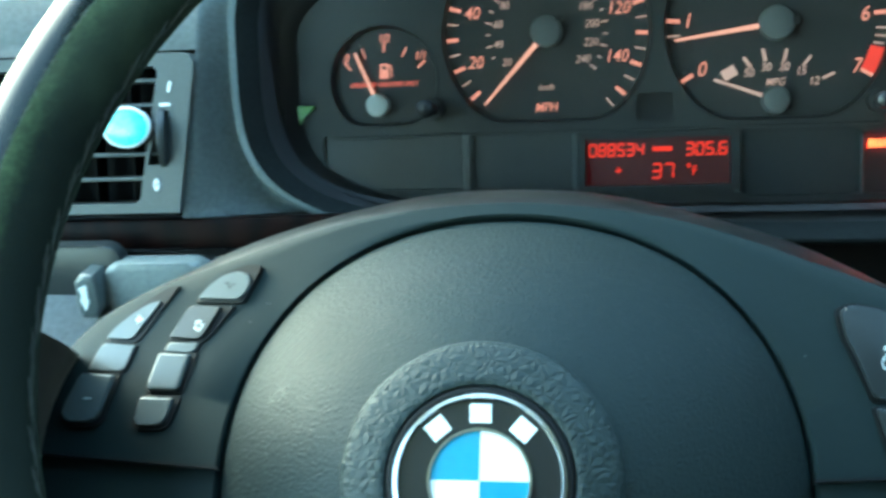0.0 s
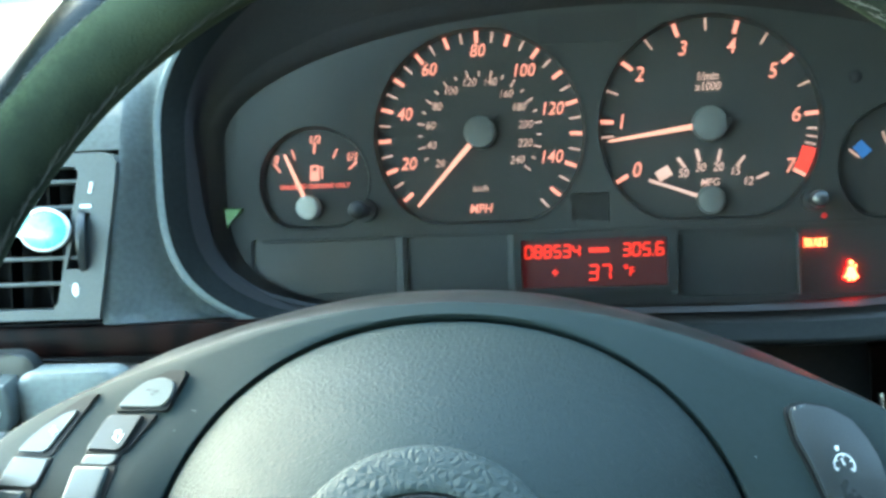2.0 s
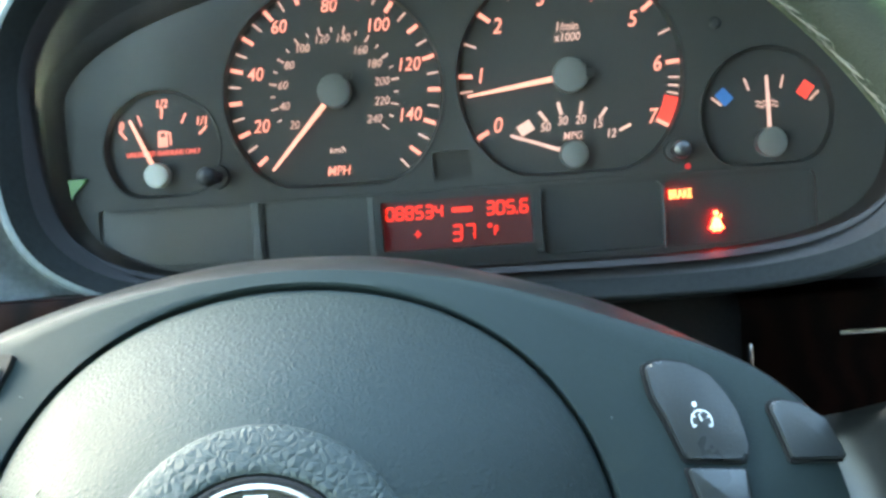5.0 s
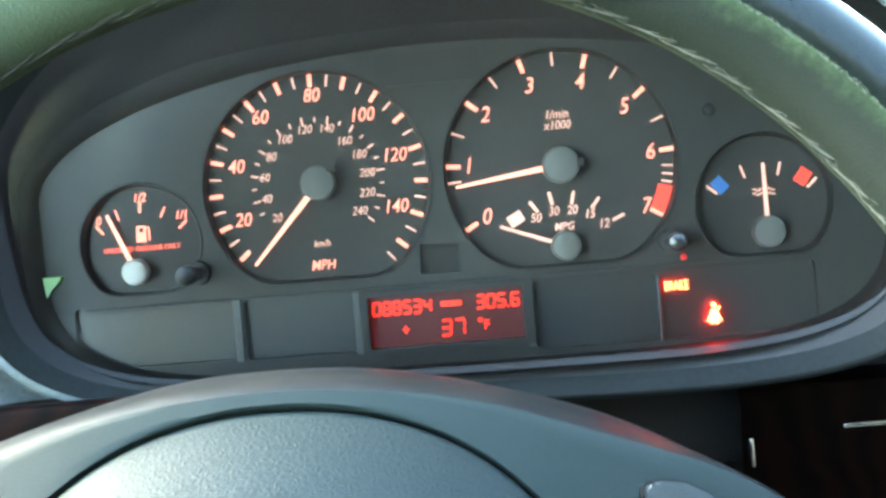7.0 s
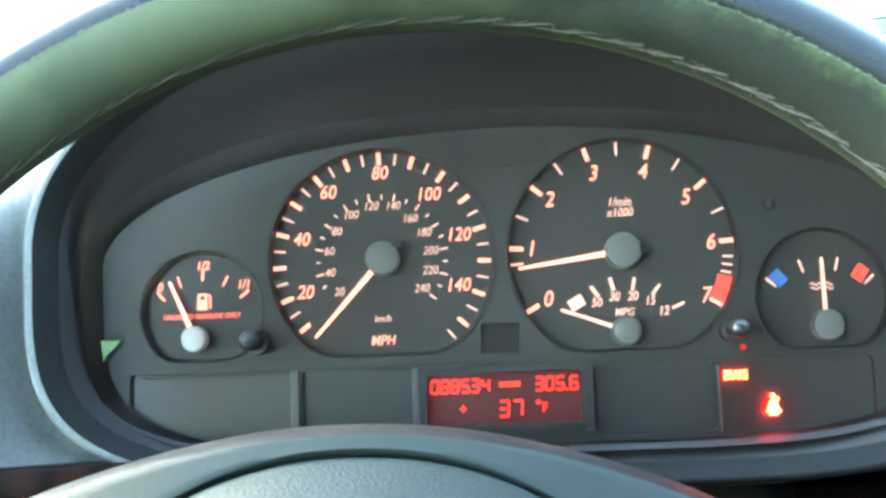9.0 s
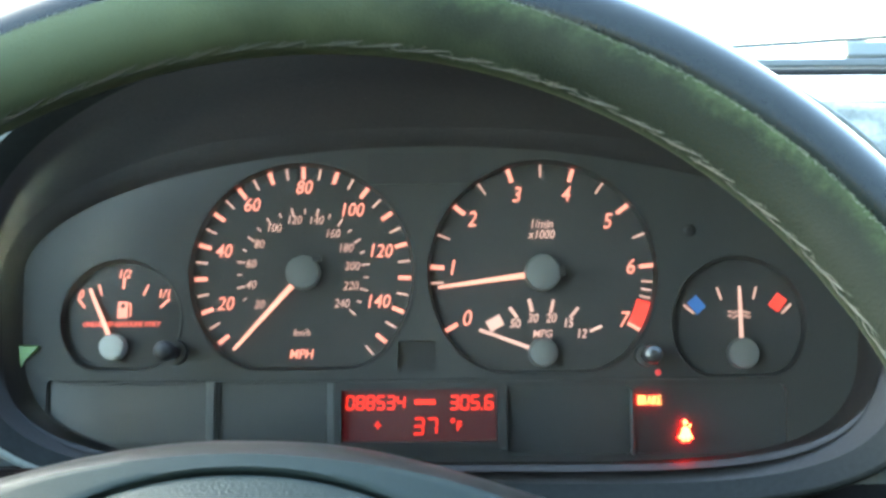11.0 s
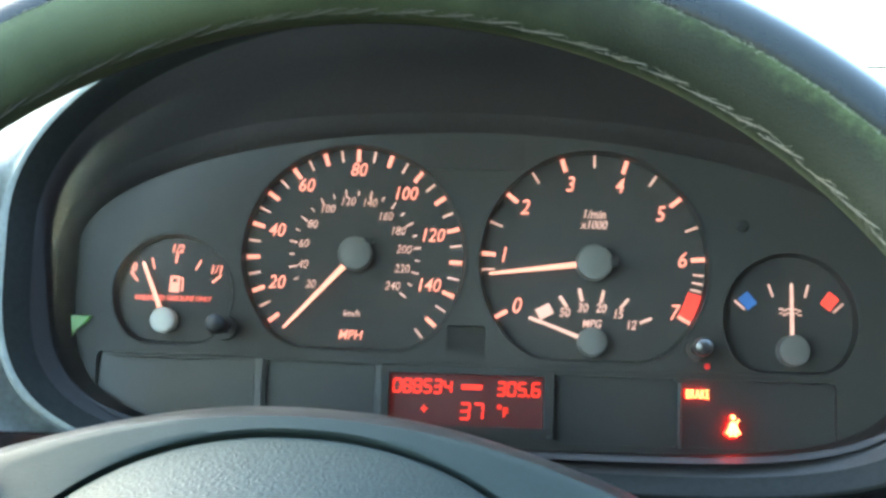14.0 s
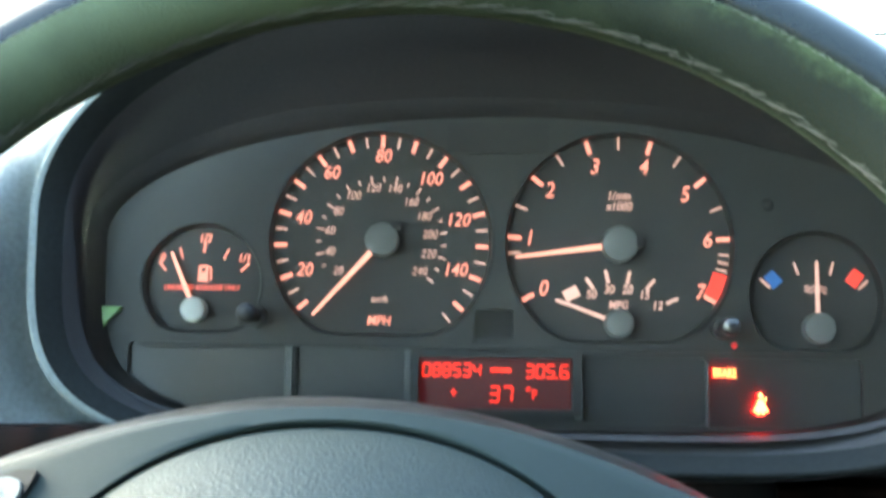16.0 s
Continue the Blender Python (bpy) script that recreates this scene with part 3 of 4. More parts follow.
for v, r in enumerate((0.0335, 0.0345, 0.0340, 0.0320, 0.0320, 0.0322, 0.0337, 0.0352)):
    x, z = polar(TAX, 0, r, 210 - RPM * v)
    words(str(v), 0.0084, x, z, DY, MARK if v < 8 else MARKW, ta, "numeral", 0.22, 0.00002)
words("1/min", 0.0046, TAX, 0.0193, DY, MARKW, ta, "unit", 0.2, 0.00004)
words("x1000", 0.0046, TAX, 0.0152, DY, MARKW, ta, "unit", 0.2, 0.00004)
MX, MZ = 0.0456, -0.0297
marks(ta, MARKW, MX, MZ, [(r, a, 0.0050, w) for a, r, w in ((125, 0.0186, 0.0013), (103, 0.0184, 0.0013), (77, 0.0180, 0.0011), (50.5, 0.0195, 0.0011), (23.4, 0.0224, 0.0011), (159.5, 0.0228, 0.0012))], "economy_mark")
bm = bmesh.new()
box(bm, 0, -0.0003, 0, 0.0058, 0.0005, 0.0044, m=Matrix.Translation((MX - 0.0177, 0, MZ + 0.0113)) @ pose(0, 0, 0, 0, -28, 0))
part("economy_block", bm, MARKW, ta)
for s, a, r in (("50", 133, 0.0150), ("30", 105, 0.0134), ("20", 75, 0.0134), ("15", 48, 0.0148), ("12", 25, 0.0164)):
    x, z = polar(MX, MZ, r, a)
    words(s, 0.0047, x, z, DY, MARKW, ta, "numeral_small", 0.2, 0.00005)
words("MPG", 0.0042, TAX - 0.0003, MZ + 0.0070, DY, MARKW, ta, "unit", 0.2, 0.00003)

# fuel gauge
fu = faces["fuel_gauge"]
FX, FZ = -0.1156, -0.0264
marks(fu, MARK, FX, FZ, [(r, a, 0.0044, w) for a, r, w in ((128, 0.0212, 0.0008), (105.6, 0.0226, 0.0006), (83.4, 0.0244, 0.0008), (62.5, 0.0244, 0.0006), (41.8, 0.0248, 0.0008))])
for s, x, z in (("0", -0.1290, -0.0064), ("1/2", -0.1128, 0.0012), ("1/1", -0.0975, -0.0064)):
    words(s, 0.0046, x, z, DY, MARK, fu, "numeral", 0.2, 0.00006)
words("UNLEADED GASOLINE ONLY", 0.00255, -0.1134, -0.0178, DY, REDPRINT, fu, "caption", 0.2, 0.00006)
bm = bmesh.new()
PUX, PUZ = -0.1127, -0.0122
prism(bm, [(PUX - 0.0024, PUZ - 0.0032), (PUX + 0.0014, PUZ - 0.0032), (PUX + 0.0014, PUZ + 0.003), (PUX - 0.0020, PUZ + 0.003)], -0.0005, 0, holes=[[(PUX - 0.0014, PUZ + 0.0006), (PUX + 0.0006, PUZ + 0.0006), (PUX + 0.0006, PUZ + 0.0022), (PUX - 0.0012, PUZ + 0.0022)]])
box(bm, PUX + 0.0026, -0.0003, PUZ - 0.0002, 0.0006, 0.0004, 0.0050)
box(bm, PUX + 0.0020, -0.0003, PUZ + 0.0022, 0.0012, 0.0004, 0.0006)
part("pump_icon", bm, MARK, fu)

# temperature gauge
te = faces["temperature_gauge"]
TX, TZ = 0.1207, -0.0306
marks(te, MARKW, TX, TZ, [(r, a, 0.005, w) for a, r, w in ((108, 0.0239, 0.0007), (75, 0.0237, 0.0007), (138.5, 0.0256, 0.0008), (43, 0.0246, 0.0008))])
for a, r, mat, lab in ((131, 0.0246, BLUEMARK, "blue cold block"), (52.5, 0.0243, REDMARK, "red hot block")):
    bm = bmesh.new()
    tick(bm, TX, TZ, r, a, 0.0058, 0.0046)
    part("zone_block", bm, mat, te, lab)
bm = bmesh.new()
for z in (-0.0150, -0.0166):
    for i in range(6):
        box(bm, TX - 0.0035 + 0.0014 * i, -0.0002, z + 0.0003 * (-1) ** i, 0.0015, 0.0003, 0.0005)
box(bm, TX + 0.0010, -0.0002, -0.0128, 0.0005, 0.0003, 0.0040)
part("coolant_icon", bm, MARKW, te)


def needle(parent, cx, cz, deg, length, hub, mat, cap, w0=0.0022, w1=0.0010, proud=0.0042):
    """A tapered pointer under a round cap."""
    m = Matrix.Translation((cx, 0, cz)) @ pose(0, 0, 0, 0, -deg, 0)
    bm = bmesh.new()
    ring = [(hub * 0.4, -w0 / 2), (length, -w1 / 2), (length + 0.0006, 0), (length, w1 / 2), (hub * 0.4, w0 / 2)]
    prism(bm, ring, -proud + 0.0012, -proud + 0.0022, m)
    part("needle", bm, mat, parent, "pale orange lit pointer")
    bm = bmesh.new()
    lathe(bm, [(0, proud + 0.0022), (hub * 0.8, proud + 0.0021), (hub * 0.95, proud + 0.0016), (hub, proud + 0.0008), (hub, 0.0002)], disc(cx, 0, cz), 40)
    part("needle_cap", bm, cap, parent, "round grey pointer cap", 40)


needle(sp, SPX + 0.0004, SPZ, 227.8, 0.0385, 0.0064, NEEDLE, CAP)
needle(ta, TAX, 0.0004, 187.6, 0.0395, 0.0068, NEEDLE, CAP)
needle(ta, MX, MZ, 159.6, 0.0240, 0.0055, MARKW, CAP, 0.0016, 0.0010)
needle(fu, FX, FZ, 113, 0.0235, 0.0048, NEEDLE, CAPLIT, 0.0018, 0.0010)
needle(te, TX, TZ, 90.3, 0.0250, 0.0058, MARKW, CAP, 0.0015, 0.0010)
part("cap_tab", box(bmesh.new(), SPX + 0.0058, -0.0052, 0.0062, 0.0036, 0.0016, 0.0022, 0.0004), WELL, sp)
part("cap_tab", box(bmesh.new(), TAX + 0.0072, -0.0052, 0.0008, 0.0030, 0.0016, 0.0036, 0.0004), WELL, ta)

# display digits, built of straight segments
SEGMENTS = {"0": "abcdef", "1": "bc", "3": "abcdg", "4": "bcfg", "5": "acdfg", "6": "acdefg", "7": "abc", "8": "abcdefg"}
PLACE = {"a": (0, 1, 0), "g": (0, 0, 0), "d": (0, -1, 0), "f": (-1, 0.5, 1), "b": (1, 0.5, 1), "e": (-1, -0.5, 1), "c": (1, -0.5, 1)}


def segment_digit(ch, x, z, w, h):
    """One lit display digit of width w and height h, leaning a little."""
    bm = bmesh.new()
    for k in SEGMENTS[ch]:
        px, pz, upright = PLACE[k]
        cx, cz = px * w / 2, pz * h / 2
        size = (0.00075, 0.0003, h / 2 - 0.0004) if upright else (w - 0.0001, 0.0003, 0.00085)
        box(bm, x + cx + 0.08 * cz, -0.0015, z + cz, *size)
    part("digit", bm, DIGIT, display)


for i, ch in enumerate("088534"):
    segment_digit(ch, -0.0268 + 0.0038 * i, -0.0479, 0.0026, 0.0046)
for x, ch in ((0.0122, "3"), (0.0161, "0"), (0.0200, "5"), (0.0252, "6")):
    segment_digit(ch, x, -0.0481, 0.0027, 0.0047)
part("decimal_point", box(bmesh.new(), 0.0224, -0.0015, -0.0505, 0.0008, 0.0003, 0.0009), DIGIT, display)
for x, ch in ((-0.0012, "3"), (0.0038, "7")):
    segment_digit(ch, x, -0.0568, 0.0034, 0.0056)
words("+", 0.0058, -0.0165, -0.0566, -0.0016, DIGIT, display, "digits", 0.0, 0.0001)
words("F", 0.0050, 0.0138, -0.0570, -0.0016, DIGIT, display, "digits", 0.05, 0.0001)
bm = bmesh.new()
lathe(bm, [(0.0004, 0), (0.0004, 0.0003), (0.0009, 0.0003), (0.0009, 0)], disc(0.0116, -0.0013, -0.0548), 16)
part("degree_sign", bm, DIGIT, display)
part("unit_bar", box(bmesh.new(), 0.0012, -0.0015, -0.0478, 0.0078, 0.0003, 0.0018), DIGIT, display)

# warning lamps
lamp = words("BRAKE", 0.0052, 0.0850, -0.0480, -0.0036, LAMP, cluster, "brake_lamp", 0.0, -0.00006, depth=0.0004, squeeze=0.58)
words("BRAKE", 0.0052, 0.0850, -0.0480, -0.0041, LAMPCORE, lamp, "lamp_face", 0.0, -0.00006, depth=0.0001, squeeze=0.58)
BX, BZ = 0.0980, -0.0594
BELT = [(-0.0008, 0.0022), (0.0008, 0.0022), (0.0015, 0.0012), (0.0021, -0.0008), (0.0032, -0.0026), (0.0026, -0.0031), (0.0015, -0.0022), (0.0017, -0.0036), (0.0012, -0.0042), (0.0005, -0.0040), (0, -0.0026),
        (-0.0005, -0.0040), (-0.0012, -0.0042), (-0.0017, -0.0036), (-0.0015, -0.0022), (-0.0026, -0.0031), (-0.0032, -0.0026), (-0.0021, -0.0008), (-0.0015, 0.0012)]


def belt_symbol(k, y0, y1):
    """A seated outline with a belt, for the warning lamp."""
    bm = bmesh.new()
    lathe(bm, [(0, -y0), (0.0010 * k, -y0), (0.0010 * k, -y1)], disc(BX, 0, BZ + 0.0034), 20)
    prism(bm, [(BX + x * k, BZ - 0.0006 + (z + 0.0006) * k) for x, z in BELT], y0, y1)
    prism(bm, [(BX + x, BZ + z) for x, z in ((0.0012, 0.0018), (0.0020, 0.0028), (0.0024, 0.0025), (0.0016, 0.0012))], y0, y1)
    return bm


lamp = part("seat_belt_lamp", belt_symbol(0.94, -0.0046, -0.0020), LAMP, cluster, "lit seat belt warning symbol")
part("lamp_face", belt_symbol(0.87, -0.0049, -0.0047), LAMPCORE, lamp)
bm = bmesh.new()
lathe(bm, [(0, 0.0006), (0.0010, 0.0004), (0.0012, 0)], disc(0.0885, -0.0042, -0.0375), 16)
part("lamp_dot", bm, LAMPRED, cluster, "small red lit dot", 40)

# dividers between the lower panels, a screw, and a wedge coloured as a green reflection
for x, z0, z1, w in ((-0.0785, -0.0395, -0.0630, 0.0032), (-0.0338, -0.0405, -0.0638, 0.0026), (0.0304, -0.0420, -0.0660, 0.0028), (0.0783, -0.0440, -0.0680, 0.0012)):
    part("divider", box(bmesh.new(), x, -0.0046, (z0 + z1) / 2, w, 0.0012, z0 - z1, 0.0004), BAR, cluster, "grey divider bar")
bm = bmesh.new()
lathe(bm, [(0, 0.0008), (0.0016, 0.0008), (0.0022, 0.0004), (0.0024, 0)], disc(0.1020, -0.004, 0.0160), 20)
part("screw", bm, WELL, cluster, "small dark screw", 40)
bm = prism(bmesh.new(), [(-0.1545, -0.0255), (-0.1425, -0.0258), (-0.1432, -0.0272), (-0.1478, -0.0310), (-0.1500, -0.0372)], -0.0062, -0.0042, bevel=0.0004)
part("green_glint", bm, GREENGLINT, cluster, "small green reflection built as a wedge")

part("indicator_window", prism(bmesh.new(), rounded(0.0390, 0.0120, 0.001, -0.0005, 0.0405), -0.0046, -0.0038), WELL, cluster, "dark smoked window for the turn arrows")

# reset knobs
for x, z, r, long, mat, lab in ((-0.0918, -0.0287, 0.0036, 0.0235, RUBBER, "black round reset knob on a dark stem"), (0.0840, -0.0312, 0.0034, 0.0190, KNOB, "black glossy reset knob")):
    bm = bmesh.new()
    lathe(bm, [(r * 0.7, long - 0.006), (r * 0.68, 0.004), (r * 1.25, 0.0036), (r * 1.3, 0.0)], disc(x, -0.0038, z), 28)
    part("knob_stem", bm, WELL, cluster, "", 40)
    bm = bmesh.new()
    lathe(bm, [(0, long), (r * 0.7, long - 0.0003), (r * 0.95, long - 0.0012), (r, long - 0.0025), (r, long - 0.006), (r * 0.7, long - 0.0066)], disc(x, -0.0038, z), 28)
    part("reset_knob", bm, mat, cluster, lab, 40)

# clear lens over the dials
bm = bmesh.new()
inner = egg(0.1612, 0.0735, 0.0722, 2.05, 4.6, 0, tilt=0.012)
lean = lambda z: -0.0075 - 0.030 * (z + 0.0725) / 0.155
loft(bm, [[(x, lean(z), z) for x, y, z in inner], [(OX + (x - OX) * 0.5, lean(z * 0.5) + 0.001, z * 0.5) for x, y, z in inner], [(OX + (x - OX) * 0.02, lean(z * 0.02) + 0.0015, z * 0.02) for x, y, z in inner]])
lens = part("lens", bm, LENS, cluster, "clear curved plastic cover")
lens.visible_shadow = False


# ---- steering wheel ----
wheel = thing("steering_wheel", WHEEL.translation, "leather-wrapped four-spoke steering wheel with round horn pad and emblem", "steering wheel")
HU, HV = -0.0185, -0.0444
HUBM = WHEEL @ Matrix.Translation((HU, HV, 0)) @ pose(0, 0, 0, 0, 3.43)
RMID, RTUBE = 0.1675, 0.0167


def wrap_edge(t):
    """Section angle at which the napped leather meets the smooth outer side, round the rim."""
    return float(np.interp(math.degrees(t) % 360, (0, 40, 60, 90, 140, 200, 360), (105, 105, 109, 99, 94, 100, 105)))


def tube(bm, a0, a1, n=200, k=22, swell=0.0):
    """The part of the rim's skin between two angles of its section (0 outwards, 90 to the driver)."""
    rings = []
    for j in range(k + 1):
        ring = []
        for i in range(n):
            t = 2 * math.pi * i / n
            lo, hi = (a(t) if callable(a) else a for a in (a0, a1))
            s = radians(lo + (hi - lo) * j / k)
            r = RTUBE + swell * math.sin(math.pi * j / k)
            rr, h = RMID + r * math.cos(s), r * 0.86 * math.sin(s)
            ring.append(WHEEL @ Vector((rr * math.cos(t), rr * math.sin(t), h)))
        rings.append(ring)
    loft(bm, rings)
    return bm


part("rim_leather", tube(bmesh.new(), wrap_edge, 205, k=28, swell=0.0005), RIM, wheel, "dark worn leather wrap with light, shade and green reflection painted in", 60)
part("rim_outer", tube(bmesh.new(), -155, wrap_edge, k=42), RIMBACK, wheel, "smooth black leather outer side", 60)


def rim_point(t, s, r=RTUBE + 0.0004):
    rr, h = RMID + r * math.cos(s), r * 0.86 * math.sin(s)
    return WHEEL @ Vector((rr * math.cos(t), rr * math.sin(t), h))


def thread(bm, p, q, w):
    """A short strand from p to q, bowed and six-sided."""
    d = (q - p).normalized()
    a = d.orthogonal().normalized()
    b = d.cross(a)
    rows = []
    for f, k in ((0, 0.5), (0.25, 1), (0.75, 1), (1, 0.5)):
        c = p + (q - p) * f
        rows.append([c + (a * math.cos(x) + b * math.sin(x)) * w * k for x in (math.pi / 3 * i for i in range(6))])
    loft(bm, rows)


rnd = random.Random(4)
bm = bmesh.new()
N = 76
for i in range(N):
    t0, step = 2 * math.pi * i / N, 2 * math.pi / N
    reach, rise = rnd.uniform(0.75, 1.1), rnd.uniform(-1.5, 1.5)
    for shift, w, lift in ((0.0, 0.00021, 0.0004), (0.12, 0.00015, 0.0002), (0.42, 0.00012, 0.0008)):
        t1 = t0 + (shift + rnd.uniform(-0.06, 0.06)) * step
        pts = []
        for f in (0, 0.3, 0.65, 1):
            a = radians(179.0 - 9.5 * f ** 1.3 + rise * f + rnd.uniform(-0.9, 0.9))
            pts.append(rim_point(t1 - reach * f * step, a, RTUBE + lift * math.sin(math.pi * f) + 0.0003))
        for p, q in zip(pts, pts[1:]):
            thread(bm, p, q, w)
    for k in range(7):
        t1 = t0 + rnd.uniform(0, 1) * step
        thread(bm, rim_point(t1, radians(rnd.uniform(169, 180))), rim_point(t1 + rnd.uniform(-0.4, 0.3) * step, radians(rnd.uniform(164, 183)), RTUBE + rnd.uniform(0.0006, 0.0018)), 0.00006)
tagged(part("stitching", bm, THREAD, wheel, "frayed grey slanting stitching", 80), kind="stuff")
bm = bmesh.new()
for i in range(1900):
    t0 = 2 * math.pi * (i + rnd.uniform(-0.5, 0.5)) / 1900
    e = wrap_edge(t0) + rnd.gauss(0, 0.8)
    p = rim_point(t0, radians(e + rnd.uniform(0, 3)), RTUBE)
    q = rim_point(t0 + rnd.uniform(-0.012, 0.012), radians(e - rnd.uniform(-1, 1.5)), RTUBE + rnd.uniform(0.0, 0.0003))
    thread(bm, p, q, rnd.uniform(0.00004, 0.00010))
tagged(part("rim_seam", bm, RIMSEAM, wheel, "fuzzy worn edge of the napped leather", 80), kind="stuff")

# the hub with its spokes: a low cone round the horn pad, a crest, and a satin back that falls away behind it
CREST = [(0, 0.0966), (0.016, 0.0957), (0.034, 0.0942), (0.050, 0.0920), (0.066, 0.0880), (0.083, 0.0825), (0.100, 0.0765), (0.117, 0.0715), (0.129, 0.0680), (0.141, 0.0620), (0.149, 0.0550), (0.156, 0.0470), (0.160, 0.038), (0.163, 0.016),
         (0.163, 0.0), (0.155, -0.012), (0.130, -0.022), (0.112, -0.045), (0.098, -0.068), (0.06, -0.094), (0, -0.102)]
BACK = [(0, 0.1105), (0.015, 0.1103), (0.040, 0.1073), (0.055, 0.1040), (0.070, 0.1000), (0.086, 0.0955), (0.103, 0.0900), (0.119, 0.0815), (0.135, 0.0725), (0.151, 0.0630), (0.166, 0.051), (0.172, 0.036), (0.173, 0.016),
        (0.172, 0.0), (0.162, -0.014), (0.134, -0.024), (0.115, -0.047), (0.100, -0.070), (0.062, -0.096), (0, -0.105)]


def reach(half, theta):
    """How far a symmetric outline lies from its centre in a direction."""
    ang = math.atan2(math.sin(theta), abs(math.cos(theta)))
    prev = None
    for p in half:
        a = math.atan2(p[1], p[0])
        if prev and a <= ang <= prev[0]:
            f = (prev[0] - ang) / max(prev[0] - a, 1e-9)
            return math.hypot(*prev[1]) * (1 - f) + math.hypot(*p) * f
        prev = (a, p)
    return math.hypot(*half[-1])


def eased(row, k=3):
    n = len(row)
    return [sum(row[(i + j) % n] for j in range(-k, k + 1)) / (2 * k + 1) for i in range(n)]


NS = 200
TH = [2 * math.pi * i / NS for i in range(NS)]
PADR = 0.0917
SEAM = [float(np.interp(abs((math.degrees(t) - 90 + 180) % 360 - 180), (0, 15, 30, 45, 60, 75, 90, 130, 180), (0.0910, 0.0918, 0.0932, 0.0940, 0.0933, 0.0915, 0.0898, 0.0885, 0.0885))) for t in TH]
SEAM = eased(SEAM)
RC, RB = eased([reach(CREST, t) for t in TH]), eased([reach(BACK, t) for t in TH])


def slope(r):
    return -0.0550 - 0.30 * (r - 0.0925)


def hub_ring(fn):
    return [HUBM @ Vector((r * math.cos(t), r * math.sin(t), h)) for t, (r, h) in zip(TH, (fn(s, c, b) for s, c, b in zip(SEAM, RC, RB)))]


def between(f):
    """A ring on the cone, f of the way from the seam to the crest."""
    return hub_ring(lambda s, c, b: (s + 0.0012 + (c - 0.0012 - s) * f, slope(s + 0.0012 + (c - 0.0012 - s) * f)))


bm = bmesh.new()
loft(bm, [hub_ring(lambda s, c, b: (s + 0.0003, -0.0640)), hub_ring(lambda s, c, b: (s + 0.0003, -0.0566)), hub_ring(lambda s, c, b: (s + 0.0006, -0.0556)), *[between(f) for f in (0.0, 0.25, 0.5, 0.75, 0.92)],
          hub_ring(lambda s, c, b: (c - 0.0002, slope(c) - 0.0007))])
hub = part("hub", bm, HUB, wheel, "grey grained hub and spokes", 50)
bm = bmesh.new()
loft(bm, [hub_ring(lambda s, c, b: (c - 0.0002, slope(c) - 0.0007)), hub_ring(lambda s, c, b: (c + (b - c) * 0.12, slope(c) - 0.0028)), hub_ring(lambda s, c, b: (c + (b - c) * 0.35, slope(c) - 0.0080)),
          hub_ring(lambda s, c, b: (c + (b - c) * 0.65, slope(c) - 0.0170)), hub_ring(lambda s, c, b: (c + (b - c) * 0.9, slope(c) - 0.0270)), hub_ring(lambda s, c, b: (b, slope(c) - 0.0360)),
          hub_ring(lambda s, c, b: (b - 0.002, slope(c) - 0.0440)), hub_ring(lambda s, c, b: (b - 0.02, -0.118)), hub_ring(lambda s, c, b: (0.05, -0.122))])
part("hub_shell", bm, SHELL, wheel, "satin black back of the hub", 50)
bm = bmesh.new()
loft(bm, [hub_ring(lambda s, c, b: (s - 0.003, -0.0610)), hub_ring(lambda s, c, b: (s + 0.0008, -0.0612))])
part("pad_groove", bm, RUBBER, wheel, "black gap around the horn pad")

EX, EY = -0.0052, 0.0052


def pad_point(r, i, h):
    """A point of the domed cover: its foot follows the seam, its crown the emblem."""
    f = min(max((r - 0.0385) / (PADR - 0.0385), 0), 1)
    k = 1 + ((SEAM[i % NS] - 0.0007) / PADR - 1) * f
    return HUBM @ Vector((EX * (1 - f) + r * k * math.cos(TH[i % NS]), EY * (1 - f) + r * k * math.sin(TH[i % NS]), h))


DOME = [(PADR, -0.0625), (PADR, -0.0572), (0.0911, -0.0559), (0.0895, -0.0540), (0.085, -0.0492), (0.079, -0.0432), (0.070, -0.0354), (0.060, -0.0278), (0.050, -0.0212), (0.0435, -0.0174), (0.0385, -0.0148)]
bm = bmesh.new()
loft(bm, [[pad_point(r, i, h) for i in range(NS)] for r, h in DOME])
pad = part("horn_pad", bm, PAD, wheel, "domed grey grained airbag cover", 50)
EMBLEM = HUBM @ Matrix.Translation((EX, EY, 0))
bm = bmesh.new()
lathe(bm, [(0.0385, -0.0148), (0.0378, -0.0134), (0.0362, -0.0122), (0.0320, -0.0108), (0.0285, -0.0098), (0.0266, -0.0092), (0.0258, -0.0096), (0.0253, -0.0120)], EMBLEM, NS)
part("pad_ring", bm, PADRING, pad, "coarse-grained ring round the emblem", 50)
# horn symbol printed on the cover
c = pad_point(0.0715, 87, -0.0366)
along, down = (pad_point(0.0715, 83, -0.0366) - c).normalized(), (pad_point(0.079, 87, -0.0432) - c).normalized()
away = along.cross(down).normalized()
away = away if away.dot(HUBM.to_3x3() @ Vector((0, 0, 1))) > 0 else -away
wide = (HUBM.to_3x3() @ Vector((1, 0.1, 0)))
wide = (wide - away * wide.dot(away)).normalized()
PADM = Matrix((wide, away.cross(wide), away)).transposed().to_4x4()
PADM.translation = c + away * 0.0002
bm = bmesh.new()
arc = [2 * math.pi * i / 20 for i in range(21)]
loft(bm, [[PADM @ Vector((r * 1.2 * math.cos(a), r * 0.9 * math.sin(a), 0.0003)) for a in arc] for r in (0.0020, 0.0023)], False)
part("horn_mark", bm, BUTTOND, pad)
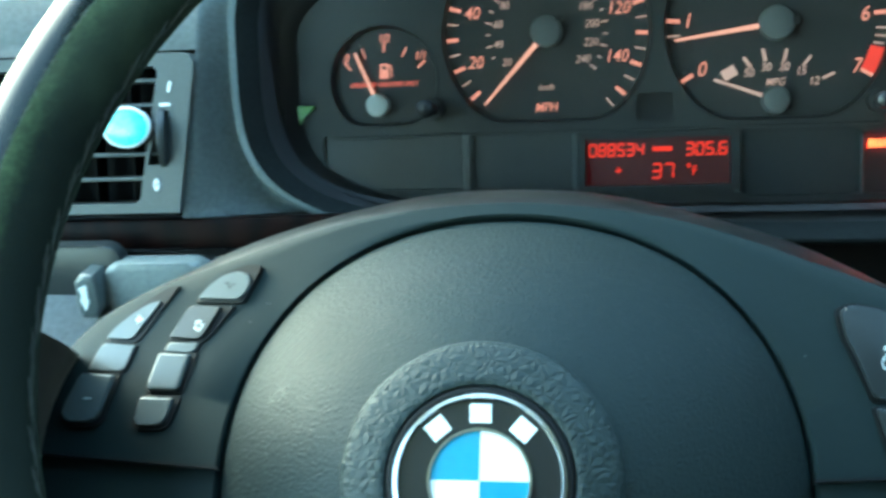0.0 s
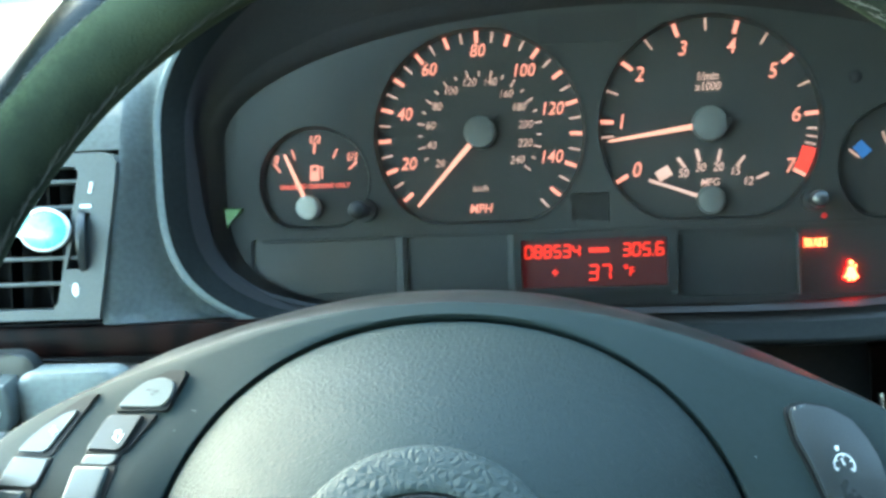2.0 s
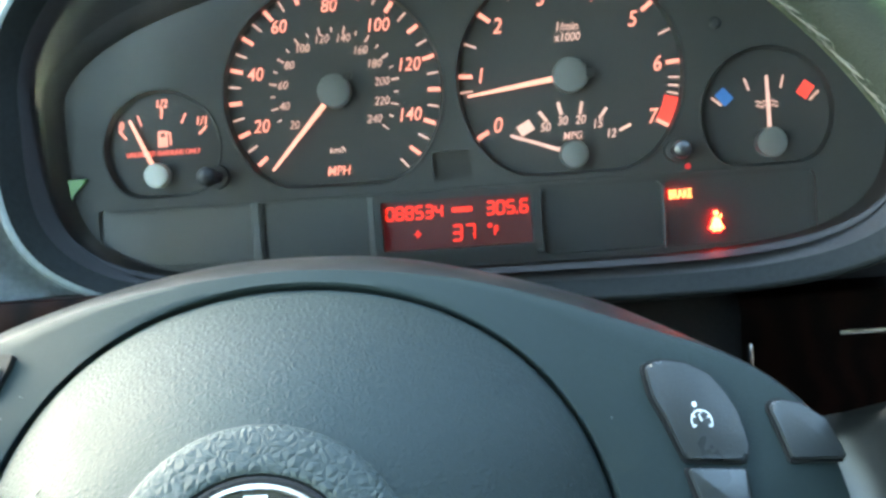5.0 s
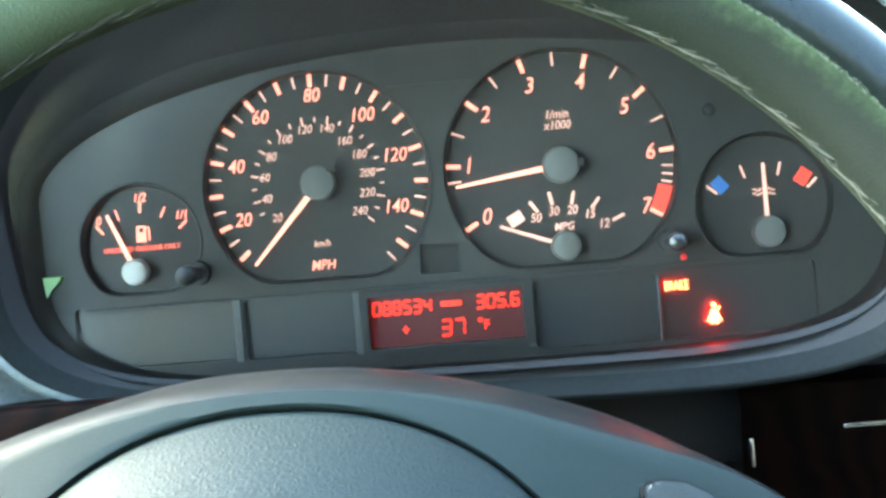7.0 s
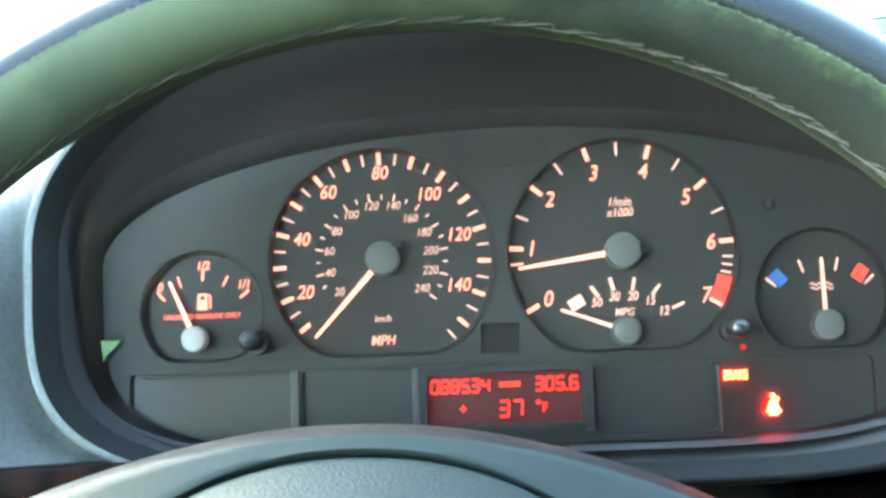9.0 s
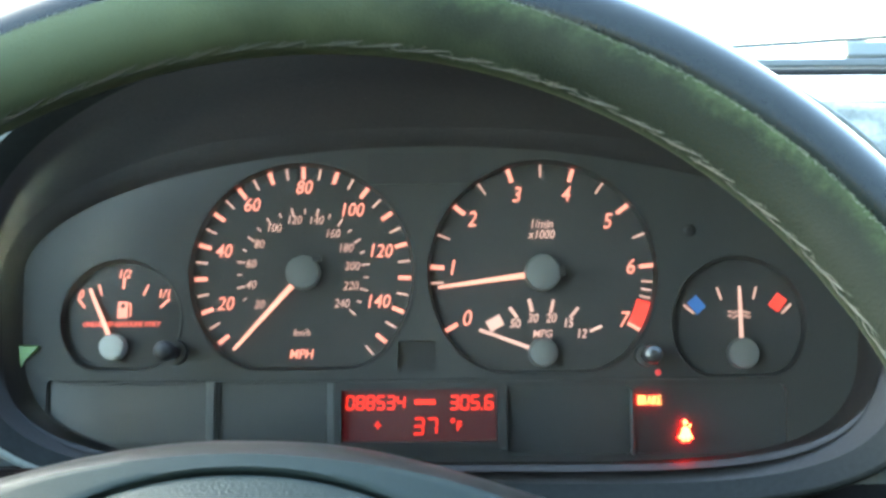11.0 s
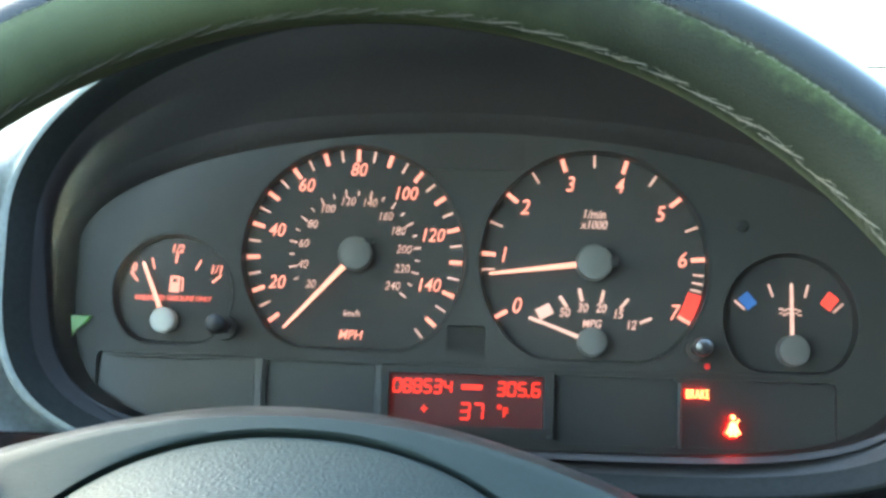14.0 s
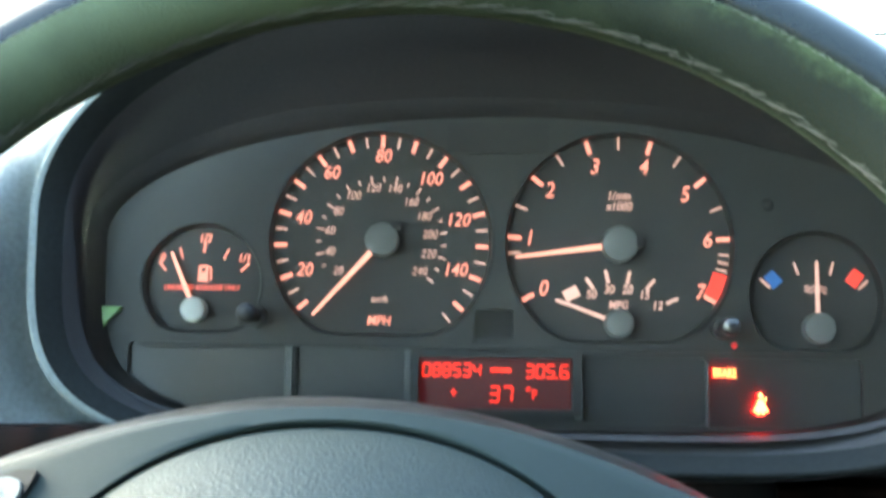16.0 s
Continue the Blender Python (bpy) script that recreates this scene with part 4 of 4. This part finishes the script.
for k in (-1, 1):
    for a in (-18, 12):
        part("horn_mark", box(bmesh.new(), 0.0040 * k, 0.0, 0.0002, 0.0014, 0.0003, 0.0002, m=PADM @ pose(0, 0, 0, 0, 0, a)), BUTTOND, pad)

EM = EMBLEM @ Matrix.Translation((0, 0, -0.0130)) @ Matrix.Scale(1.03, 4)
emblem = part("emblem", lathe(bmesh.new(), [(0.0246, -0.001), (0.0244, 0.0030), (0.0236, 0.0036), (0.0228, 0.0030), (0.0, 0.0030)], EM, 72), RUBBER, wheel, "round badge with a dark ring and blue and white quarters", 40)
bm = bmesh.new()
lathe(bm, [(0.0226, 0.0030), (0.0224, 0.0044), (0.0215, 0.0046), (0.0211, 0.0040), (0.0211, 0.0030)], EM, 72)
lathe(bm, [(0.0136, 0.0032), (0.0135, 0.0044), (0.0128, 0.0044), (0.0127, 0.0032)], EM, 72)
part("badge_ring", bm, CHROME, emblem, "bright metal ring", 40)
part("badge_field", lathe(bmesh.new(), [(0.0212, 0.0034), (0.0134, 0.0036)], EM, 72), ENAMEL, emblem)
for q, mat in enumerate((WHITE, BLUE, WHITE, BLUE)):
    bm = bmesh.new()
    a0 = q * math.pi / 2
    top = [EM @ Vector((0, 0, 0.0042))] + [EM @ Vector((0.0129 * math.cos(a0 + math.pi / 2 * i / 16), 0.0129 * math.sin(a0 + math.pi / 2 * i / 16), 0.0038)) for i in range(17)]
    vs = [bm.verts.new(p) for p in top]
    for i in range(1, 17):
        bm.faces.new((vs[0], vs[i], vs[i + 1]))
    part("badge_quarter", bm, mat, emblem)
for a in (130, 90, 50):
    bm = bmesh.new()
    box(bm, 0, 0.0173, 0.0037, 0.0056, 0.0050, 0.0006, 0.0002, m=EM @ pose(0, 0, 0, 0, 0, a - 90))
    part("badge_bar", bm, WHITE, emblem)


def switch_frame(side):
    """The slanted face of one spoke: x outwards to the passenger, y up, z to the driver."""
    at = Vector((0.112 * side, 0.045, 0))
    r = at.length
    g = at * (-0.30 / r)
    n = Vector((-g.x, -g.y, 1)).normalized()
    x = Vector((1, 0, g.x)).normalized()
    m = Matrix((x, n.cross(x), n)).transposed().to_4x4()
    m.translation = (at.x, at.y, slope(r))
    return HUBM @ m


PANEL_L, PANEL_R = switch_frame(-1), switch_frame(1)


def raised(frame_m, pts, h0, h1, bevel=0.0008):
    """An outline raised on a spoke's face from h1 up to h0."""
    return prism(bmesh.new(), pts, -h0, -h1, frame_m @ pose(0, 0, 0, -90), bevel)


def grown(pts, d):
    c = Vector((sum(p[0] for p in pts) / len(pts), sum(p[1] for p in pts) / len(pts)))
    return [tuple(Vector(p) + (Vector(p) - c).normalized() * d) for p in pts]


def rounder(pts, d=0.0014):
    """The outline with each corner eased by a short curve."""
    out = []
    for i, p in enumerate(pts):
        p, a, b = Vector(p), Vector(pts[i - 1]), Vector(pts[(i + 1) % len(pts)])
        q0 = p + (a - p).normalized() * min(d, (a - p).length * 0.4)
        q1 = p + (b - p).normalized() * min(d, (b - p).length * 0.4)
        out += [tuple(q0 * (1 - s) ** 2 + p * 2 * s * (1 - s) + q1 * s * s) for s in (0, 0.33, 0.67, 1)]
    return out


SW = [("button_plus", [(-0.0256, 0.0084), (-0.0152, 0.0077), (-0.0065, 0.0196), (-0.0060, 0.0207), (-0.0104, 0.0198), (-0.0168, 0.0163), (-0.0224, 0.0121)], BUTTON, 0.0014),
      ("button_blank", [(-0.0314, -0.0025), (-0.0170, -0.0032), (-0.0132, 0.0058), (-0.0269, 0.0069)], BUTTON, 0.0010),
      ("button_minus", [(-0.0380, -0.0182), (-0.0356, -0.0196), (-0.0260, -0.0200), (-0.0236, -0.0181), (-0.0196, -0.0045), (-0.0330, -0.0036), (-0.0376, -0.0145)], BUTTON, 0.0020),
      ("button_phone", [(0.0084, 0.0205), (0.0242, 0.0196), (0.0273, 0.0235), (0.0272, 0.0275), (0.0228, 0.0294), (0.0170, 0.0282), (0.0116, 0.0244)], BUTTON, 0.0014),
      ("button_select", [(-0.0003, 0.0074), (0.0119, 0.0066), (0.0183, 0.0172), (0.0062, 0.0181)], BUTTOND, 0.0018),
      ("button_strip", [(-0.0017, 0.0028), (0.0093, 0.0023), (0.0115, 0.0055), (-0.0004, 0.0062)], BUTTON, 0.0010),
      ("button_middle", [(-0.0062, -0.0098), (0.0059, -0.0103), (0.0088, 0.0016), (-0.0031, 0.0024)], BUTTON, 0.0020),
      ("button_low", [(-0.0089, -0.0205), (-0.0065, -0.0213), (0.0011, -0.0214), (0.0026, -0.0201), (0.0050, -0.0128), (-0.0082, -0.0121)], BUTTON, 0.0018)]
WELLS = {"button_plus": [(-0.0268, 0.0073), (-0.0131, 0.0065), (-0.0009, 0.0248), (0.0004, 0.0261), (-0.0050, 0.0253), (-0.0176, 0.0174), (-0.0242, 0.0115)],
         "button_phone": [(0.0070, 0.0194), (0.0256, 0.0184), (0.0298, 0.0284), (0.0305, 0.0314), (0.0249, 0.0317), (0.0163, 0.0290), (0.0103, 0.0244)],
         "button_select": [(-0.0016, 0.0066), (0.0132, 0.0057), (0.0227, 0.0176), (0.0052, 0.0188)],
         "button_middle": [(-0.0074, -0.0108), (0.0074, -0.0114), (0.0112, 0.0022), (-0.0042, 0.0032)],
         "button_low": [(-0.0104, -0.0216), (-0.0074, -0.0228), (0.0020, -0.0230), (0.0044, -0.0210), (0.0072, -0.0120), (-0.0093, -0.0112)],
         "button_minus": [(-0.0394, -0.0194), (-0.0360, -0.0212), (-0.0250, -0.0216), (-0.0218, -0.0190), (-0.0174, -0.0036), (-0.0338, -0.0028), (-0.0388, -0.0148)]}
for name, pts, mat, h in SW:
    part(name, raised(PANEL_L, rounder(pts), h, -0.004), mat, wheel, "worn grey rocker button" if mat == BUTTON else "dark glossy select button", 15)
    part("switch_surround", raised(PANEL_L, rounder(WELLS.get(name) or grown(pts, 0.0008)), 0.0005, -0.006, 0.0003), RUBBER, wheel, "black gap around the switch")
for u, v, h, a, w in ((-0.0132, 0.0143, 0.0015, 0, 0.0028), (-0.0132, 0.0143, 0.0016, 90, 0.0028), (-0.0283, -0.0124, 0.0021, 0, 0.0028)):
    part("switch_icon", box(bmesh.new(), 0, 0, 0, w, 0.0005, 0.0003, m=PANEL_L @ Matrix.Translation((u, v, h)) @ pose(0, 0, 0, 0, 0, a)), ICON, wheel, "small white symbol")
ARROW = [(0, -0.0026), (0.0026, 0.0002), (0.0013, 0.0002), (0.0013, 0.0024), (-0.0013, 0.0024), (-0.0013, 0.0002), (-0.0026, 0.0002)]
SELECT = PANEL_L @ Matrix.Translation((0.0108, 0.0108, 0.0)) @ pose(0, 0, 0, 0, 0, 12) @ Matrix.Scale(0.8, 4)
part("switch_icon", prism(bmesh.new(), ARROW, -0.0026, -0.0021, SELECT @ pose(0, 0, 0, -90), holes=[[(x * 0.62, z * 0.66) for x, z in ARROW]]), ICON, wheel, "small white arrow outline")
bm = bmesh.new()
for x, y, w in ((0.0190, 0.0252, 0.0016), (0.0203, 0.0238, 0.0010), (0.0216, 0.0246, 0.0013)):
    box(bm, x, y, 0.0015, w, 0.0005, 0.0003, m=PANEL_L)
part("switch_icon", bm, BUTTOND, wheel, "worn grey symbol")
bm = bmesh.new()
for x, y, w in ((0.0345, 0.0180, 0.0005), (0.0353, 0.0177, 0.0004), (0.0290, 0.0120, 0.0004)):
    box(bm, x, y, 0.0002, w, 0.0004, 0.0003, m=PANEL_L)
part("paint_chip", bm, BUTTON, wheel, "pale scuffs on the spoke")

CR = [("cruise_button", [(-0.0110, 0.0165), (-0.0105, 0.0182), (-0.0070, 0.0199), (0.0018, 0.0190), (0.0089, 0.0155), (0.0130, 0.0100), (0.0160, 0.0040), (0.0175, -0.0060), (0.0160, -0.0100), (-0.0030, -0.0095), (-0.0068, 0.0020), (-0.0100, 0.0090)]),
      ("resume_button", [(0.0275, 0.0055), (0.0285, 0.0070), (0.0307, 0.0078), (0.0381, 0.0064), (0.0481, -0.0002), (0.0500, -0.0100), (0.0315, -0.0100), (0.0291, 0.0005)]),
      ("lower_button", [(-0.0028, -0.0125), (0.0155, -0.0130), (0.0150, -0.0270), (0.0010, -0.0270)])]
for name, pts in CR:
    part(name, raised(PANEL_R, rounder(pts), 0.0020, -0.004, 0.0012), BUTTOND, wheel, "dark grey cruise control button", 20)
    part("switch_surround", raised(PANEL_R, rounder(grown(pts, 0.0012)), 0.0006, -0.006, 0.0004), RUBBER, wheel, "black gap around the switches")
bm = bmesh.new()
CI = PANEL_R @ Matrix.Translation((0.0037, 0.0012, 0.0021))
arc = [radians(-35 + 250 * i / 24) for i in range(25)]
loft(bm, [[CI @ Vector((r * math.cos(a), r * math.sin(a), 0.0002)) for a in arc] for r in (0.0031, 0.0035)], False)
for d in (-30, 30, 90, 150, 210):
    box(bm, 0.0027, 0, 0.0002, 0.0008, 0.0004, 0.0002, m=CI @ pose(0, 0, 0, 0, 0, d))
box(bm, 0.0010, 0, 0.0002, 0.0022, 0.0004, 0.0002, m=CI @ pose(0, 0, 0, 0, 0, 110))
box(bm, -0.0016, 0.0050, 0.0002, 0.0011, 0.0014, 0.0002, m=CI)
part("cruise_icon", bm, ICON, wheel, "white dial symbol")
bm = bmesh.new()
for x, y in ((-0.0235, 0.0030), (-0.0060, 0.0002)):
    box(bm, x, y, 0.0003, 0.0004, 0.0004, 0.0003, m=PANEL_R)
part("paint_chip", bm, BUTTON, wheel, "pale specks on the spoke")
# satin covers that swing from the spokes up to the rim
for k in (-1, 1):
    edge = -0.161 if k < 0 else 0.152
    rimx = (RMID - HU * k) * k
    rows = []
    for f in range(9):
        y = -0.014 + 0.062 * f / 8
        e = 1 - (max(y - 0.016, 0) / 0.040) ** 2 * 0.09
        rows.append([HUBM @ Vector((edge * e + (rimx - edge) * x, y, h)) for x, h in ((-0.03, -0.0810), (0.05, -0.0790), (0.25, -0.0770), (0.5, -0.0700), (0.75, -0.0540), (0.95, -0.0300), (1.0, -0.0080))])
    bm = bmesh.new()
    loft(bm, rows, False)
    bmesh.ops.solidify(bm, geom=bm.faces[:], thickness=0.002)
    part("spoke_end", bm, SHELL, wheel, "satin black spoke end", 60)
# groove under the switch panels
for k, m in ((1, PANEL_R), (-1, PANEL_L)):
    part("spoke_groove", box(bmesh.new(), 0.0100 * k, -0.0334, 0.0002, 0.075, 0.0008, 0.0030, m=m @ pose(0, 0, 0, 0, 0, 4.2 * k)), RUBBER, wheel)
bm = bmesh.new()
lathe(bm, [(0.05, 0.03), (0.052, -0.10), (0.06, -0.20)], HUBM @ Matrix.Translation((0, 0, -0.09)) @ Matrix.Diagonal((1, 1, 0.6, 1)), 40)
structure("steering_column", bm, HOODIN, "dark plastic steering column shroud", "steering column", 50)

# ---- air vent ----
vent = thing("air_vent", (-0.24, -0.045, -0.035), "slatted dashboard air vent with a cyan freshener disc clipped on", "air vent")
frame_ring = [(-0.305, -0.0665), (-0.1885, -0.0665), (-0.1800, -0.0120), (-0.1795, -0.0075), (-0.1815, -0.0045), (-0.1850, -0.0035), (-0.305, -0.0035)]
mouth = [(-0.300, -0.0625), (-0.2065, -0.0625), (-0.2045, -0.0600), (-0.1945, -0.0105), (-0.1965, -0.0085), (-0.300, -0.0085)]
slot = [(-0.2010, -0.0475), (-0.1955, -0.0475), (-0.1905, -0.0260), (-0.1950, -0.0260)]
part("frame", prism(bmesh.new(), frame_ring, -0.0455, -0.030, holes=[mouth, slot]), VENT, vent, "grey bezel", 30)
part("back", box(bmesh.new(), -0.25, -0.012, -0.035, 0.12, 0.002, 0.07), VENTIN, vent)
for i in range(5):
    z = -0.0140 - 0.0097 * i
    bm = bmesh.new()
    box(bm, -0.249, -0.0365, z, 0.112, 0.014, 0.0015, 0.0005, m=None)
    part("slat", bm, VENT, vent)
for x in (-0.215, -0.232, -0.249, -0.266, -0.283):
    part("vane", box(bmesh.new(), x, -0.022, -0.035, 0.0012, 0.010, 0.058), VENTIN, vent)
bm = bmesh.new()
lathe(bm, [(0, 0.0021), (0.011, 0.0020), (0.0135, 0.0014), (0.0138, 0), (0.0135, -0.0014), (0.011, -0.0020), (0, -0.0021)], Matrix.Translation((-0.1955, -0.0385, -0.0368)) @ pose(0, 0, 0, 0, 90, 0) @ pose(0, 0, 0, -13), 40)
part("thumbwheel", bm, BUTTOND, vent, "dark ribbed thumbwheel", 40)
part("vent_mark", box(bmesh.new(), -0.1920, -0.0458, -0.0237, 0.0042, 0.0005, 0.0012), ICON, vent, "white shut mark")
bm = bmesh.new()
box(bm, 0, -0.0458, 0, 0.0010, 0.0005, 0.0042, m=Matrix.Translation((-0.1898, 0, -0.0168)) @ pose(0, 0, 0, 0, 14, 0))
part("vent_mark", bm, ICON, vent, "white open mark")
bm = bmesh.new()
lathe(bm, [(0.0006, 0), (0.0006, 0.0004), (0.0016, 0.0004), (0.0016, 0)], disc(-0.1973, -0.0456, -0.0552) @ Matrix.Diagonal((0.75, 1.6, 1, 1)), 24)
part("vent_mark", bm, ICON, vent, "white zero mark")
fresh = thing("air_freshener", (-0.2076, -0.050, -0.0322), "oval glossy cyan and white air freshener clipped to the vent", "air freshener")
OV = disc(-0.2076, -0.0475, -0.0322) @ Matrix.Diagonal((1.0, 0.80, 1, 1))
part("rim", lathe(bmesh.new(), [(0.0088, -0.002), (0.0102, -0.001), (0.0104, 0.0006), (0.0100, 0.0014), (0.0094, 0.0017), (0.0091, 0.0012)], OV, 56), WHITE, fresh, "white oval rim", 50)
part("face", lathe(bmesh.new(), [(0, 0.0026), (0.004, 0.0024), (0.0075, 0.0018), (0.0092, 0.0012)], OV, 56), CYAN, fresh, "cyan glossy gel face", 60)
part("clip", box(bmesh.new(), -0.2200, -0.0455, -0.0330, 0.006, 0.004, 0.0030, 0.0008), WHITE, fresh)

# ---- light switch ----
switch = thing("light_switch", (-0.224, -0.06, -0.094), "rotary headlight switch with a grey knob on the knee panel", "light switch")
KN = Matrix.Translation((-0.2240, -0.0575, -0.0940)) @ pose(0, 0, 0, 14)
bm = bmesh.new()
prism(bm, rounded(0.070, 0.034, 0.008, -0.018, 0.0), -0.0006, 0.006, KN, 0.001)
part("bezel", bm, BUTTOND, switch, "dark switch plate", 40)
bm = bmesh.new()
prism(bm, rounded(0.044, 0.024, 0.008, 0.0310, -0.0010), -0.0050, 0.004, KN, 0.003, 3)
part("pod", bm, DASH, switch, "grey moulded pod beside the knob", 50)
bm = bmesh.new()
prism(bm, [(0.0020, -0.0090), (0.0080, -0.0090), (0.0104, -0.0050), (0.0106, 0.0050), (0.0090, 0.0090), (0.0040, 0.0095), (0.0010, 0.0060), (0.0006, -0.0050)], -0.0120, -0.0004, KN, 0.0022, 3)
part("knob", bm, BUTTON, switch, "worn grey knob", 40)
bm = bmesh.new()
for x, z, w, h in ((-0.0190, 0.0020, 0.0050, 0.0022), (-0.0120, -0.0070, 0.0036, 0.0036), (-0.0205, -0.0150, 0.0056, 0.0026)):
    box(bm, x, -0.0009, z, w, 0.0005, h, m=KN)
prism(bm, [(0.0044, -0.0055), (0.0068, -0.0010), (0.0060, -0.0010), (0.0060, 0.0052), (0.0030, 0.0040), (0.0038, 0.0010), (0.0030, -0.0010)], -0.0126, -0.0119, KN)
part("switch_marks", bm, ICON, switch, "white lamp symbols")

# ---- outside and the rest of the car, in world axes ----
INV = BASE.inverted()


def wbox(name, c, s, mat, label, cat, bevel=0.01):
    bm = bmesh.new()
    box(bm, *c, *s, bevel, m=INV)
    return structure(name, bm, mat, label, cat, 40)


bm = bmesh.new()
bmesh.ops.create_grid(bm, x_segments=8, y_segments=8, size=2500)
bm.transform(INV)
structure("ground", bm, GROUND, "pale sunlit ground around the car", "ground")
wbox("floor", (0.28, -0.7, 0.22), (1.46, 2.4, 0.04), CARPET, "dark cabin carpet", "floor")
wbox("door_1", (-0.46, -0.65, 0.535), (0.08, 2.4, 0.63), LINING, "dark lined car door below the window", "door", 0.02)
# Carried up over the window, unseen, to keep light off the right side.
wbox("door_2_block", (1.02, -0.65, 0.80), (0.08, 2.4, 1.16), LINING, "dark passenger door carried up to the roof to block light", "door", 0.02)
# Unseen wall added where the rear window would be, blocking its light.
wbox("wall_rear_block", (0.28, -1.5, 0.80), (1.56, 0.08, 1.18), CARPET, "added dark wall closing the cabin, blocks light from behind", "wall", 0.02)
wbox("ceiling", (0.28, -1.18, 1.42), (1.40, 1.56, 0.05), CLOTH, "pale cloth roof lining", "ceiling", 0.02)


def beam(name, p, q, w, mat, label, cat):
    d = Vector(q) - Vector(p)
    bm = bmesh.new()
    box(bm, 0, 0, 0, w, w * 0.6, d.length, 0.01, m=INV @ Matrix.Translation((Vector(p) + Vector(q)) / 2) @ d.to_track_quat("Z", "Y").to_matrix().to_4x4())
    return structure(name, bm, mat, label, cat, 40)


for k, x in ((1, -0.44), (2, 1.00)):
    beam(f"pillar_{k}", (x, 0.62, 0.96), (x * 0.9, -0.42, 1.41), 0.06, LINING, "lined windscreen pillar", "pillar")
    beam(f"pillar_{k + 2}", (x, -1.0, 0.9), (x * 0.95, -1.05, 1.41), 0.09, CLOTH, "lined door pillar", "pillar")
wbox("dash_front", (0.28, 0.72, 0.74), (1.5, 0.05, 0.36), HOODIN, "dark firewall under the windscreen", "wall", 0.01)
# cowl, bonnet and wiper beyond the glass
cols = []
for x in (-0.75, -0.3, 0.1, 0.5, 1.2):
    cols.append([(x, 0.655, 0.219), (x, 0.70, 0.238), (x, 0.75, 0.262), (x, 0.80, 0.298), (x, 0.90, 0.345), (x, 1.0, 0.385), (x, 1.5, 0.53)])
sheet("bonnet", cols, PAINT, "pale painted bonnet and cowl beyond the windscreen", 60)
wiper = thing("wiper", (0.4, 0.65, 0.245), "parked windscreen wiper with a dark blade", "wiper")
part("blade", box(bmesh.new(), 0.56, 0.64, 0.2505, 0.56, 0.008, 0.0056, 0.002), RUBBER, wiper, "black rubber blade")
part("arm", box(bmesh.new(), 0.58, 0.645, 0.2600, 0.58, 0.012, 0.0085, 0.002), VENT, wiper, "grey wiper arm")
part("linkage", box(bmesh.new(), 0, 0, 0, 0.30, 0.004, 0.0042, 0.001, m=Matrix.Translation((0.42, 0.650, 0.2865)) @ pose(0, 0, 0, 0, -3.5, 0)), VENT, wiper, "thin grey rod")
part("joint", box(bmesh.new(), 0.418, 0.648, 0.274, 0.042, 0.010, 0.018, 0.004), BUTTON, wiper, "pale wiper joint")
